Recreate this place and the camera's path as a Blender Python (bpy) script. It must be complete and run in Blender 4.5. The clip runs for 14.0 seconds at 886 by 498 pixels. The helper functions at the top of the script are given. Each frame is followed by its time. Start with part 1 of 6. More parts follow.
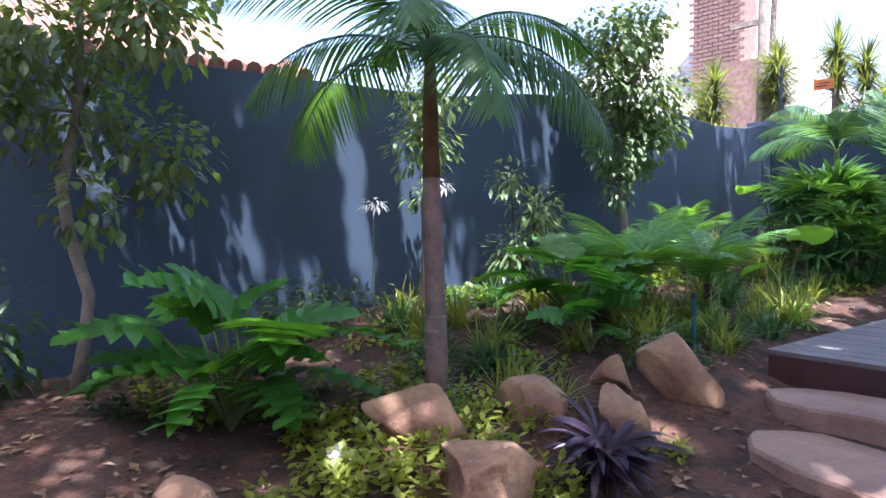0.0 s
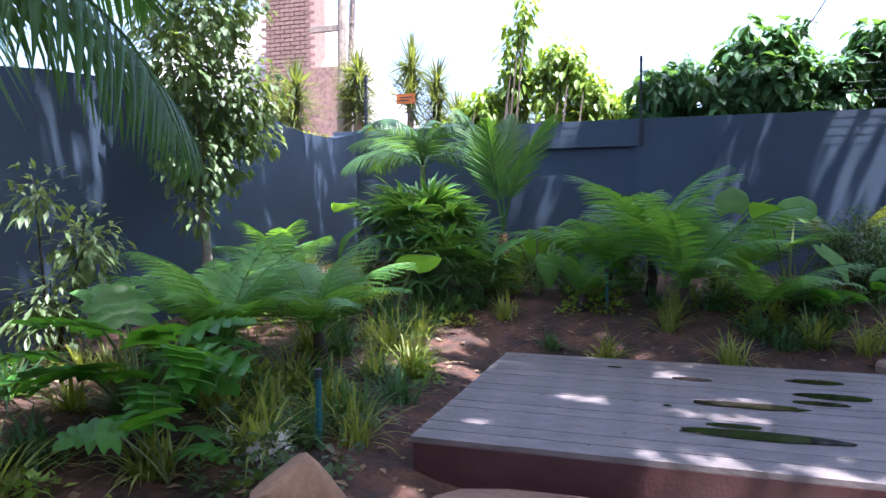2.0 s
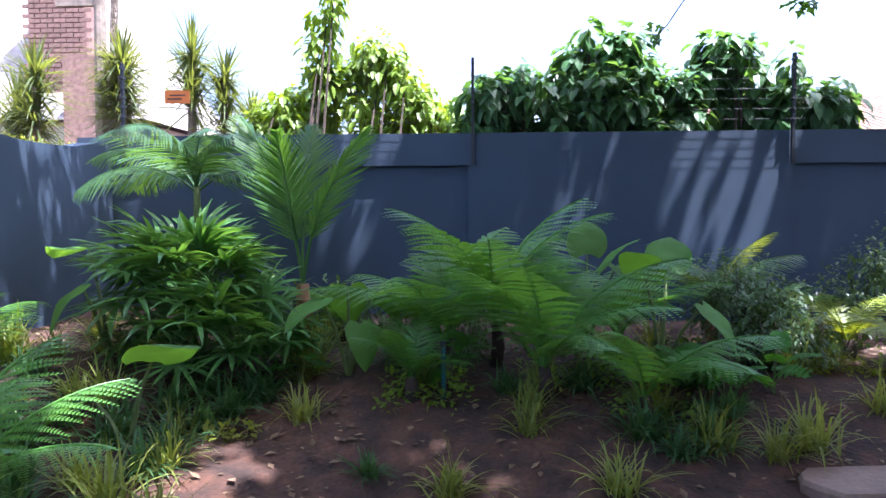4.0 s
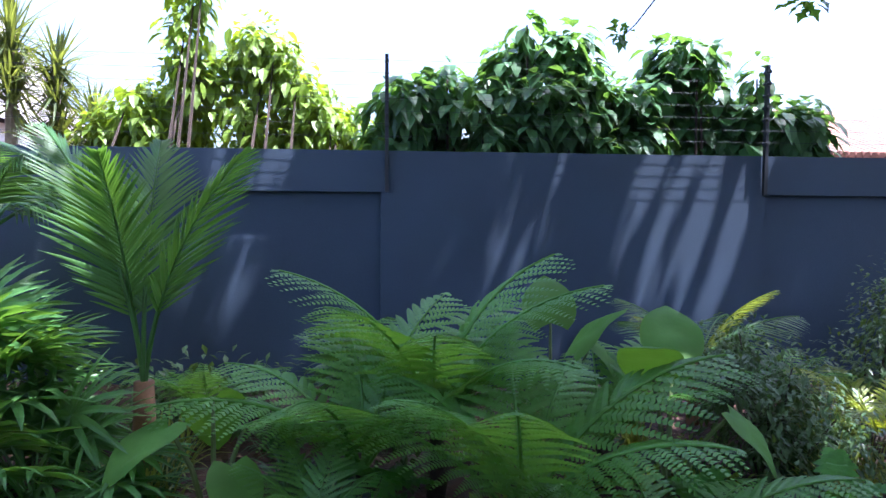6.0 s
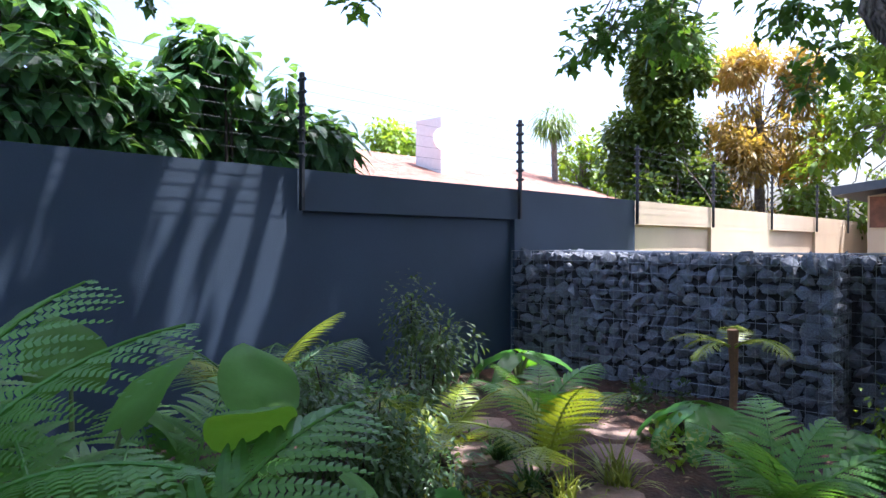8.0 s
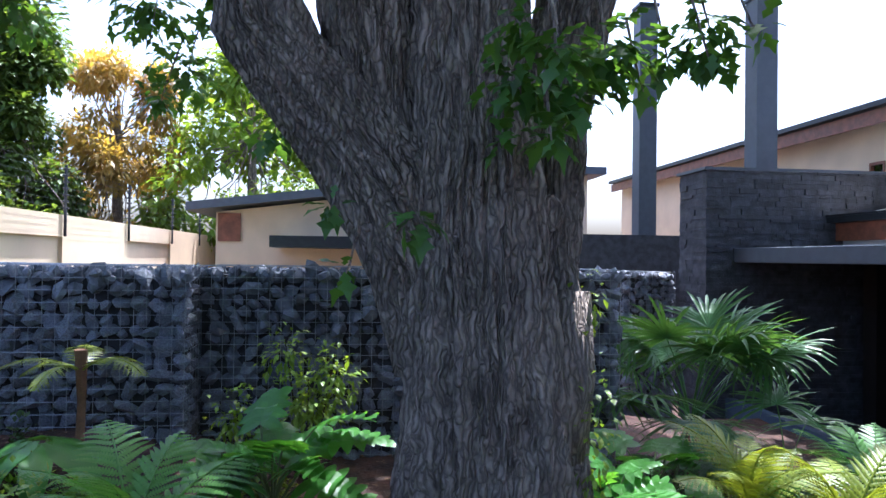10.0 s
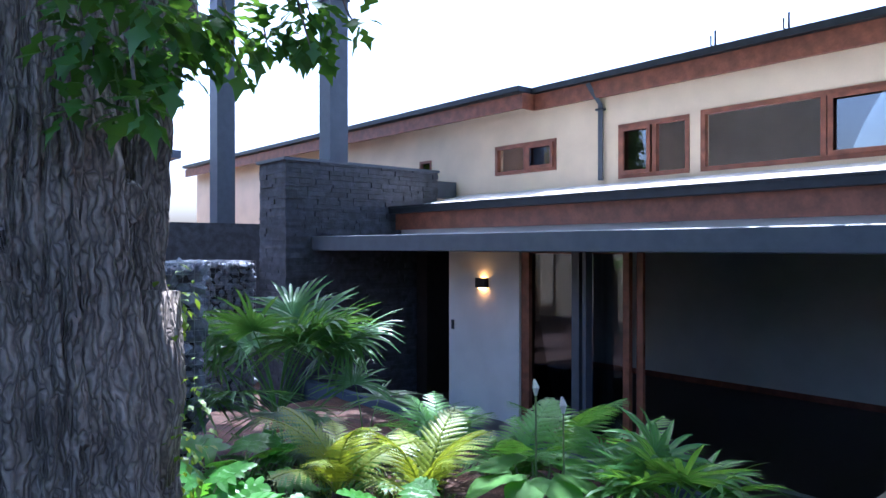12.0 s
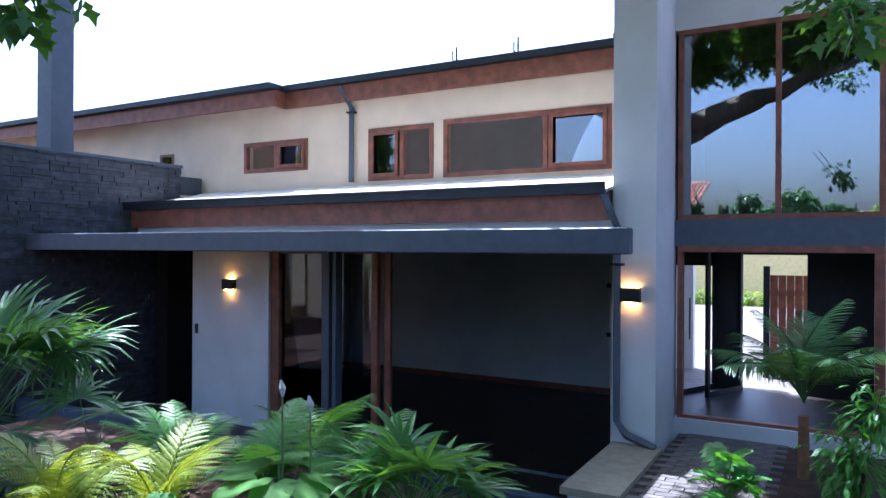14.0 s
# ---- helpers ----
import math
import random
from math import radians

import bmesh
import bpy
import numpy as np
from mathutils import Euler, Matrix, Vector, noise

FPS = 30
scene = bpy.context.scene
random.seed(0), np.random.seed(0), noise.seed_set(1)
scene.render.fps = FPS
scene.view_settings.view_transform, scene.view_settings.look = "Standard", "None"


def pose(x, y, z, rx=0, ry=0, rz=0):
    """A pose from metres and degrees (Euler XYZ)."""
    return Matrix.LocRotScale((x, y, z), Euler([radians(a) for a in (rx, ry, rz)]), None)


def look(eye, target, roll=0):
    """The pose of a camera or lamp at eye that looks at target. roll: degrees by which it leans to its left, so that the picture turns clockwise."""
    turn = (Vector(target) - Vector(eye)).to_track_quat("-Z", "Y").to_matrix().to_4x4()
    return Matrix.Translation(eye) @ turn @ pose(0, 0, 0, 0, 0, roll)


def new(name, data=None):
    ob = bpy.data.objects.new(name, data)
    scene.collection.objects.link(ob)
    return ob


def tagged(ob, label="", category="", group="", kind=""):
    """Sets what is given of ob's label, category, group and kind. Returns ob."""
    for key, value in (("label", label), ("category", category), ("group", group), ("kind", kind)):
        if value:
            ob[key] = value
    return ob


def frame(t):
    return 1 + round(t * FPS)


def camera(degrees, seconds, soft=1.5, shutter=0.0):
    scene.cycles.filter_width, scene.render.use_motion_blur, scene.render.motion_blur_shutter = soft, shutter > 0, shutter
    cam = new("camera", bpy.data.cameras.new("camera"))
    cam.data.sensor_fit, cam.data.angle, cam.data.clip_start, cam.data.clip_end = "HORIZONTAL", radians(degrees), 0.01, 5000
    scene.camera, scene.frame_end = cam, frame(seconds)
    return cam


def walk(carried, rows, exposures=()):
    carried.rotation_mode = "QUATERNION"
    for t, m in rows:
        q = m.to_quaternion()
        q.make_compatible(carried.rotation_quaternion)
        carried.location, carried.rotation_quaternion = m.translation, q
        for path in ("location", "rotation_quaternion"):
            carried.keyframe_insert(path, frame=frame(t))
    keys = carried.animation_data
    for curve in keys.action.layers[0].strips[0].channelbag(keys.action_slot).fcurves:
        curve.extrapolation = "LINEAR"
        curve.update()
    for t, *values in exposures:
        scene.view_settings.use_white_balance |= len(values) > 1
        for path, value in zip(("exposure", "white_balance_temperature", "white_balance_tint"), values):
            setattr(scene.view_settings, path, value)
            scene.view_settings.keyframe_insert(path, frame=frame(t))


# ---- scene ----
cam = camera(64.8, 14.0)
PATH = [
    (0, (0.259, 0.383, 1.84), (-1.315, 1.613, 1.746), -0.6),
    (0.5, (-0.059, 0.586, 1.94), (-1.44, 2.03, 1.844), -0.4),
    (1, (-0.274, 0.811, 2.054), (-1.412, 2.453, 1.958), -0.6),
    (1.5, (-0.529, 1.18, 2.053), (-1.388, 2.983, 1.944), -0.4),
    (2, (-0.756, 1.561, 2.065), (-1.37, 3.461, 1.959), -0.2),
    (2.5, (-0.937, 1.983, 2.111), (-1.329, 3.942, 2.015), -0.0),
    (3, (-0.938, 2.495, 2.174), (-1.173, 4.479, 2.077), -0.5),
    (3.2, (-0.929, 2.668, 2.203), (-1.131, 4.656, 2.106), -0.6),
    (5.3, (-1.26, 4.619, 2.663), (-1.246, 6.616, 2.556), -0.2),
    (5.5, (-1.263, 4.755, 2.669), (-1.221, 6.752, 2.573), -0.5),
    (6, (-1.272, 5.11, 2.722), (-1.06, 7.097, 2.626), 0.3),
    (6.5, (-1.321, 5.434, 2.722), (-0.828, 7.37, 2.635), 1.2),
    (7, (-1.376, 5.754, 2.714), (-0.546, 7.572, 2.646), 1.0),
    (7.5, (-1.311, 6.054, 2.666), (-0.156, 7.686, 2.625), 0.2),
    (8, (-1.231, 6.225, 2.657), (0.239, 7.581, 2.637), 0.1),
    (8.5, (-1.138, 6.305, 2.676), (0.611, 7.274, 2.662), -0.1),
    (9, (-1.051, 6.338, 2.665), (0.876, 6.871, 2.673), 0.7),
    (9.2, (-1.027, 6.34, 2.654), (0.937, 6.713, 2.669), 0.8),
    (11.3, (-0.636, 6.224, 2.668), (1.086, 5.208, 2.675), 0.2),
    (11.5, (-0.627, 6.258, 2.672), (1.038, 5.151, 2.675), 0.1),
    (12, (-0.573, 6.294, 2.694), (0.945, 4.992, 2.689), 0.0),
    (12.5, (-0.531, 6.424, 2.741), (0.831, 4.96, 2.722), 0.1),
    (13, (-0.531, 6.341, 2.714), (0.694, 4.76, 2.702), 0.2),
    (13.5, (-0.559, 6.292, 2.729), (0.538, 4.619, 2.718), 0.2),
    (14, (-0.616, 6.285, 2.677), (0.364, 4.541, 2.678), 0.3),
]
walk(cam, [(t, look(eye, target, roll)) for t, eye, target, roll in PATH], [(0, 2.38, 5450, 23), (3, 2.35, 5500, 24), (5.5, 2.32, 5250, 25), (7.5, 1.95, 5500, 20), (9, 1.8, 5450, 16), (11.5, 2.05, 4850, 18), (14, 2.0, 4800, 17)])

# ---- world, sun, exposure ----
SUN = Vector((0.31, -0.16, 0.94)).normalized()
world = bpy.data.worlds.new("world")
scene.world = world
world.use_nodes = True
wn = world.node_tree
sky = wn.nodes.new("ShaderNodeTexSky")
sky.sky_type = "NISHITA"
sky.sun_disc = False
sky.sun_elevation = math.asin(SUN.z)
sky.sun_rotation = math.atan2(SUN.x, SUN.y)
sky.dust_density = 6.0
sky.air_density = 1.0
bgn = wn.nodes["Background"]
bgn.inputs["Strength"].default_value = 0.15
wn.links.new(sky.outputs["Color"], bgn.inputs["Color"])
sun = new("sun", bpy.data.lights.new("sun", "SUN"))
sun.data.energy, sun.data.angle, sun.data.color = 5.0, radians(0.6), (1.0, 0.93, 0.82)
sun.matrix_world = look(SUN * 60, (0, 0, 0))


# ---- materials ----
def material(name, colour, rough=0.7, metal=0.0, var=0.2, scale=8.0, fine=60.0, bump=0.15, tint=None, island=0.0, spec=0.5):
    m = bpy.data.materials.new(name)
    m.use_nodes = True
    n, l = m.node_tree.nodes, m.node_tree.links
    b = n["Principled BSDF"]
    co = n.new("ShaderNodeTexCoord")
    big, small = n.new("ShaderNodeTexNoise"), n.new("ShaderNodeTexNoise")
    big.inputs["Scale"].default_value, small.inputs["Scale"].default_value = scale, fine
    big.inputs["Detail"].default_value = small.inputs["Detail"].default_value = 5
    l.new(co.outputs["Object"], big.inputs["Vector"])
    l.new(co.outputs["Object"], small.inputs["Vector"])
    ramp = n.new("ShaderNodeMix")
    ramp.data_type = "RGBA"
    c = Vector(colour)
    t = Vector(tint) if tint else c * (1 - var)
    ramp.inputs["A"].default_value = (*(c * (1 + var * 0.6)), 1)
    ramp.inputs["B"].default_value = (*t, 1)
    mr = n.new("ShaderNodeMapRange")
    mr.inputs["From Min"].default_value, mr.inputs["From Max"].default_value = 0.35, 0.65
    l.new(big.outputs["Fac"], mr.inputs["Value"])
    l.new(mr.outputs["Result"], ramp.inputs["Factor"])
    mul = n.new("ShaderNodeMix")
    mul.data_type, mul.blend_type = "RGBA", "MULTIPLY"
    mul.inputs["Factor"].default_value = min(1, var * 1.5)
    l.new(ramp.outputs["Result"], mul.inputs["A"])
    l.new(small.outputs["Fac"], mul.inputs["B"])
    col = mul.outputs["Result"]
    if island:
        hs, geo, mp = n.new("ShaderNodeHueSaturation"), n.new("ShaderNodeNewGeometry"), n.new("ShaderNodeMapRange")
        obi, add = n.new("ShaderNodeObjectInfo"), n.new("ShaderNodeMath")
        add.operation = "ADD"
        l.new(geo.outputs["Random Per Island"], add.inputs[0])
        l.new(obi.outputs["Random"], add.inputs[1])
        mp.inputs["From Max"].default_value = 2.0
        mp.inputs["To Min"].default_value, mp.inputs["To Max"].default_value = 1 - island, 1 + island
        l.new(add.outputs[0], mp.inputs["Value"])
        l.new(mp.outputs["Result"], hs.inputs["Value"])
        l.new(col, hs.inputs["Color"])
        col = hs.outputs["Color"]
    l.new(col, b.inputs["Base Color"])
    b.inputs["Roughness"].default_value, b.inputs["Metallic"].default_value = rough, metal
    b.inputs["Specular IOR Level"].default_value = spec
    if bump:
        bp = n.new("ShaderNodeBump")
        bp.inputs["Strength"].default_value, bp.inputs["Distance"].default_value = bump, 0.02
        l.new(small.outputs["Fac"], bp.inputs["Height"])
        l.new(bp.outputs["Normal"], b.inputs["Normal"])
    return m


def leaf_material(name, colour, through_colour=None, rough=0.42, island=0.35, trans=0.35, spec=0.4):
    m = material(name, colour, rough, var=0.25, scale=3, fine=25, bump=0.1, island=island, spec=spec)
    n, l = m.node_tree.nodes, m.node_tree.links
    b = n["Principled BSDF"]
    tr, mix = n.new("ShaderNodeBsdfTranslucent"), n.new("ShaderNodeMixShader")
    tc = through_colour or (colour[0] * 2.2 + 0.02, colour[1] * 2.0, colour[2] * 0.6)
    tr.inputs["Color"].default_value = (*tc, 1)
    mix.inputs["Fac"].default_value = trans
    l.new(b.outputs[0], mix.inputs[1])
    l.new(tr.outputs[0], mix.inputs[2])
    l.new(mix.outputs[0], n["Material Output"].inputs["Surface"])
    return m


def glass_material(name, tint=(0.9, 0.95, 0.95), ior=2.9):
    m = bpy.data.materials.new(name)
    m.use_nodes = True
    n, l = m.node_tree.nodes, m.node_tree.links
    g, t, mix, fr = n.new("ShaderNodeBsdfGlossy"), n.new("ShaderNodeBsdfTransparent"), n.new("ShaderNodeMixShader"), n.new("ShaderNodeFresnel")
    g.inputs["Roughness"].default_value = 0.01
    t.inputs["Color"].default_value = (*tint, 1)
    fr.inputs["IOR"].default_value = ior
    l.new(fr.outputs[0], mix.inputs[0])
    l.new(t.outputs[0], mix.inputs[1])
    l.new(g.outputs[0], mix.inputs[2])
    l.new(mix.outputs[0], n["Material Output"].inputs["Surface"])
    return m


def glow(name, colour, strength):
    m = bpy.data.materials.new(name)
    m.use_nodes = True
    b = m.node_tree.nodes["Principled BSDF"]
    b.inputs["Emission Color"].default_value, b.inputs["Emission Strength"].default_value = (*colour, 1), strength
    return m


def bark_material(name):
    """Grey-brown bark: long upright interlacing ridges with dark furrows and paler worn crests."""
    m = bpy.data.materials.new(name)
    m.use_nodes = True
    n, l = m.node_tree.nodes, m.node_tree.links
    b = n["Principled BSDF"]
    co, mp, warp = n.new("ShaderNodeTexCoord"), n.new("ShaderNodeMapping"), n.new("ShaderNodeTexNoise")
    mp.inputs["Scale"].default_value = (1, 1, 0.1)
    l.new(co.outputs["Object"], mp.inputs["Vector"])
    warp.inputs["Scale"].default_value, warp.inputs["Detail"].default_value = 5.0, 3
    l.new(co.outputs["Object"], warp.inputs["Vector"])
    add = n.new("ShaderNodeMixRGB")
    add.blend_type = "ADD"
    add.inputs["Fac"].default_value = 0.13
    l.new(mp.outputs["Vector"], add.inputs["Color1"])
    l.new(warp.outputs["Color"], add.inputs["Color2"])
    vo = n.new("ShaderNodeTexVoronoi")
    vo.feature = "DISTANCE_TO_EDGE"
    vo.inputs["Scale"].default_value = 27.0
    l.new(add.outputs["Color"], vo.inputs["Vector"])
    fine = n.new("ShaderNodeTexNoise")
    fine.inputs["Scale"].default_value, fine.inputs["Detail"].default_value = 55.0, 6
    l.new(add.outputs["Color"], fine.inputs["Vector"])
    ramp = n.new("ShaderNodeValToRGB")
    e = ramp.color_ramp.elements
    e[0].position, e[0].color = 0.0, (0.13, 0.108, 0.092, 1)
    e[1].position, e[1].color = 0.34, (0.33, 0.275, 0.23, 1)
    e2 = e.new(0.12)
    e2.color = (0.23, 0.19, 0.155, 1)
    l.new(vo.outputs["Distance"], ramp.inputs["Fac"])
    big = n.new("ShaderNodeTexNoise")
    big.inputs["Scale"].default_value = 2.2
    l.new(co.outputs["Object"], big.inputs["Vector"])
    tone = n.new("ShaderNodeMapRange")
    tone.inputs["From Min"].default_value, tone.inputs["From Max"].default_value = 0.3, 0.7
    tone.inputs["To Min"].default_value, tone.inputs["To Max"].default_value = 0.75, 1.25
    l.new(big.outputs["Fac"], tone.inputs["Value"])
    hs = n.new("ShaderNodeHueSaturation")
    l.new(tone.outputs["Result"], hs.inputs["Value"])
    mul = n.new("ShaderNodeMixRGB")
    mul.blend_type = "OVERLAY"
    mul.inputs["Fac"].default_value = 0.5
    l.new(ramp.outputs["Color"], mul.inputs["Color1"])
    l.new(fine.outputs["Fac"], mul.inputs["Color2"])
    l.new(mul.outputs["Color"], hs.inputs["Color"])
    l.new(hs.outputs["Color"], b.inputs["Base Color"])
    b.inputs["Roughness"].default_value = 0.95
    b.inputs["Specular IOR Level"].default_value = 0.2
    h = n.new("ShaderNodeMath")
    h.operation = "MULTIPLY_ADD"
    h.inputs[1].default_value = 0.12
    sat = n.new("ShaderNodeMapRange")
    sat.inputs["From Max"].default_value = 0.3
    l.new(vo.outputs["Distance"], sat.inputs["Value"])
    l.new(fine.outputs["Fac"], h.inputs[0])
    l.new(sat.outputs["Result"], h.inputs[2])
    bp = n.new("ShaderNodeBump")
    bp.inputs["Strength"].default_value, bp.inputs["Distance"].default_value = 0.9, 0.018
    l.new(h.outputs[0], bp.inputs["Height"])
    l.new(bp.outputs["Normal"], b.inputs["Normal"])
    return m


NAVY = material("charcoal_blue_paint", (0.036, 0.061, 0.098), 0.75, var=0.12, scale=1.2, fine=90, bump=0.12)
CREAM = material("cream_plaster", (0.72, 0.58, 0.41), 0.85, var=0.08, scale=1.5, fine=90, bump=0.1)
WHITEP = material("white_plaster", (0.66, 0.65, 0.62), 0.85, var=0.08, scale=1.5, fine=90, bump=0.1)
SOIL = material("red_soil", (0.10, 0.044, 0.026), 0.95, var=0.5, scale=5, fine=30, bump=1.0, tint=(0.04, 0.022, 0.016))
LITTER = material("dry_leaf_litter", (0.26, 0.17, 0.10), 0.9, var=0.4, island=0.7, bump=0)
DECK = material("brown_deck_board", (0.17, 0.145, 0.14), 0.55, var=0.3, scale=5, fine=40, bump=0.25, island=0.25)
FASCIA = material("dark_red_fascia", (0.07, 0.028, 0.028), 0.5, var=0.2)
ROCK = material("sandstone_rock", (0.38, 0.24, 0.14), 0.85, var=0.35, scale=2.5, fine=30, bump=0.6, tint=(0.22, 0.11, 0.07), island=0.2)
SLABM = material("pinkish_sandstone", (0.26, 0.175, 0.13), 0.8, var=0.3, scale=3, fine=35, bump=0.4, tint=(0.22, 0.13, 0.10), island=0.2)
GABROCK = material("grey_quarry_stone", (0.215, 0.23, 0.27), 0.85, var=0.4, scale=9, fine=50, bump=0.5, island=0.6)
WIRE = material("galvanised_wire", (0.34, 0.36, 0.38), 0.4, 0.8, bump=0)
DARKM = material("dark_metal", (0.03, 0.034, 0.04), 0.45, 0.4, bump=0)
STEEL = material("blue_grey_steel", (0.085, 0.10, 0.125), 0.5, 0.1, var=0.1, bump=0.05)
BARK = bark_material("oak_bark")
PALEBARK = material("pale_bark", (0.30, 0.25, 0.20), 0.9, var=0.35, scale=9, fine=50, bump=0.4)
PALMBARK = material("ringed_palm_trunk", (0.25, 0.15, 0.125), 0.7, var=0.4, scale=6, fine=30, bump=0.4, tint=(0.15, 0.12, 0.10))
DARKSTEM = material("dark_fern_stem", (0.05, 0.032, 0.022), 0.9, var=0.4, bump=0.5)
STEMG = material("green_stem", (0.14, 0.19, 0.06), 0.6, var=0.2, bump=0)
WOOD = material("reddish_timber", (0.27, 0.095, 0.05), 0.5, var=0.3, scale=6, fine=30, bump=0.1)
SHINGLE = material("grey_shingle", (0.36, 0.34, 0.33), 0.9, var=0.3, scale=2, fine=9, bump=0.4)
TILE = material("terracotta_tile", (0.33, 0.16, 0.11), 0.85, var=0.35, scale=3, fine=20, bump=0.3, island=0.25)
ROOFP = material("pale_roof_sheet", (0.55, 0.53, 0.5), 0.7, var=0.15)
SLATE = material("dark_slate_cladding", (0.075, 0.08, 0.095), 0.75, var=0.4, scale=7, fine=40, bump=0.5, island=0.5)
PAVE = material("grey_brick_paver", (0.16, 0.14, 0.13), 0.9, var=0.3, island=0.35, bump=0.4)
# timber floor colour, also painted on inner walls and ceiling as room shade
FLOORSHADE = material("dark_timber_floor_room_shade", (0.022, 0.016, 0.013), 0.45, var=0.3)
CONC = material("pale_concrete_slab", (0.36, 0.32, 0.22), 0.85, var=0.15, bump=0.2)
BRICKM = material("brown_brick", (0.24, 0.15, 0.12), 0.9, var=0.3, island=0.3)
GLASS = glass_material("window_glass")
DOORGLASS = glass_material("tinted_door_glass", (0.45, 0.5, 0.55), 1.5)
LAMPG = glow("warm_lamp_glow", (1.0, 0.43, 0.09), 11)
CLOTH = material("white_paper_scrap", (0.7, 0.7, 0.7), 0.9, var=0.1)
TEAL = material("teal_plastic", (0.01, 0.10, 0.11), 0.4, bump=0)
WHITE = material("white_paint", (0.75, 0.75, 0.73), 0.6, var=0.06)
ORANGE = material("orange_bract", (0.75, 0.20, 0.03), 0.6, bump=0)
STRAW = material("dry_frond_brown", (0.25, 0.13, 0.06), 0.9, var=0.3, island=0.4)

FERN = leaf_material("fern_green", (0.10, 0.25, 0.05))
FERNY = leaf_material("yellow_green_fern", (0.19, 0.25, 0.02), trans=0.25)
PALM = leaf_material("palm_green", (0.065, 0.16, 0.055), rough=0.4)
RHAPIS = leaf_material("lady_palm_green", (0.07, 0.18, 0.045), rough=0.4)
PHILO = leaf_material("philodendron_green", (0.065, 0.21, 0.03), rough=0.38)
EAR = leaf_material("elephant_ear_green", (0.10, 0.24, 0.045), rough=0.65, spec=0.25)
GRASS = leaf_material("variegated_grass", (0.20, 0.25, 0.06), island=0.45)
GRASSD = leaf_material("dark_mondo_grass", (0.05, 0.13, 0.05), island=0.35)
VAR = leaf_material("lime_ground_cover", (0.22, 0.27, 0.04), island=0.5)
VINE = leaf_material("vine_leaf", (0.07, 0.17, 0.065), island=0.4, rough=0.4)
OAK = leaf_material("oak_leaf", (0.06, 0.15, 0.03), island=0.4)
FICUS = leaf_material("grey_green_leaf", (0.13, 0.20, 0.085), island=0.45)
CONIF = leaf_material("conifer_green", (0.085, 0.15, 0.03), island=0.5)
WILLOW = leaf_material("yellowing_leaf", (0.32, 0.24, 0.08), island=0.4)
LIME = leaf_material("sunny_green_leaf", (0.16, 0.26, 0.03), island=0.4)
PURPLE = leaf_material("purple_bromeliad_leaf", (0.045, 0.03, 0.05), (0.10, 0.05, 0.09), rough=0.35)
YUCCA = leaf_material("spiky_leaf", (0.09, 0.13, 0.05), island=0.3)
PETAL = leaf_material("white_petal", (0.75, 0.75, 0.72), (0.7, 0.7, 0.65), island=0.05)
CREEP = leaf_material("dark_shrub_leaf", (0.055, 0.11, 0.04), island=0.5)


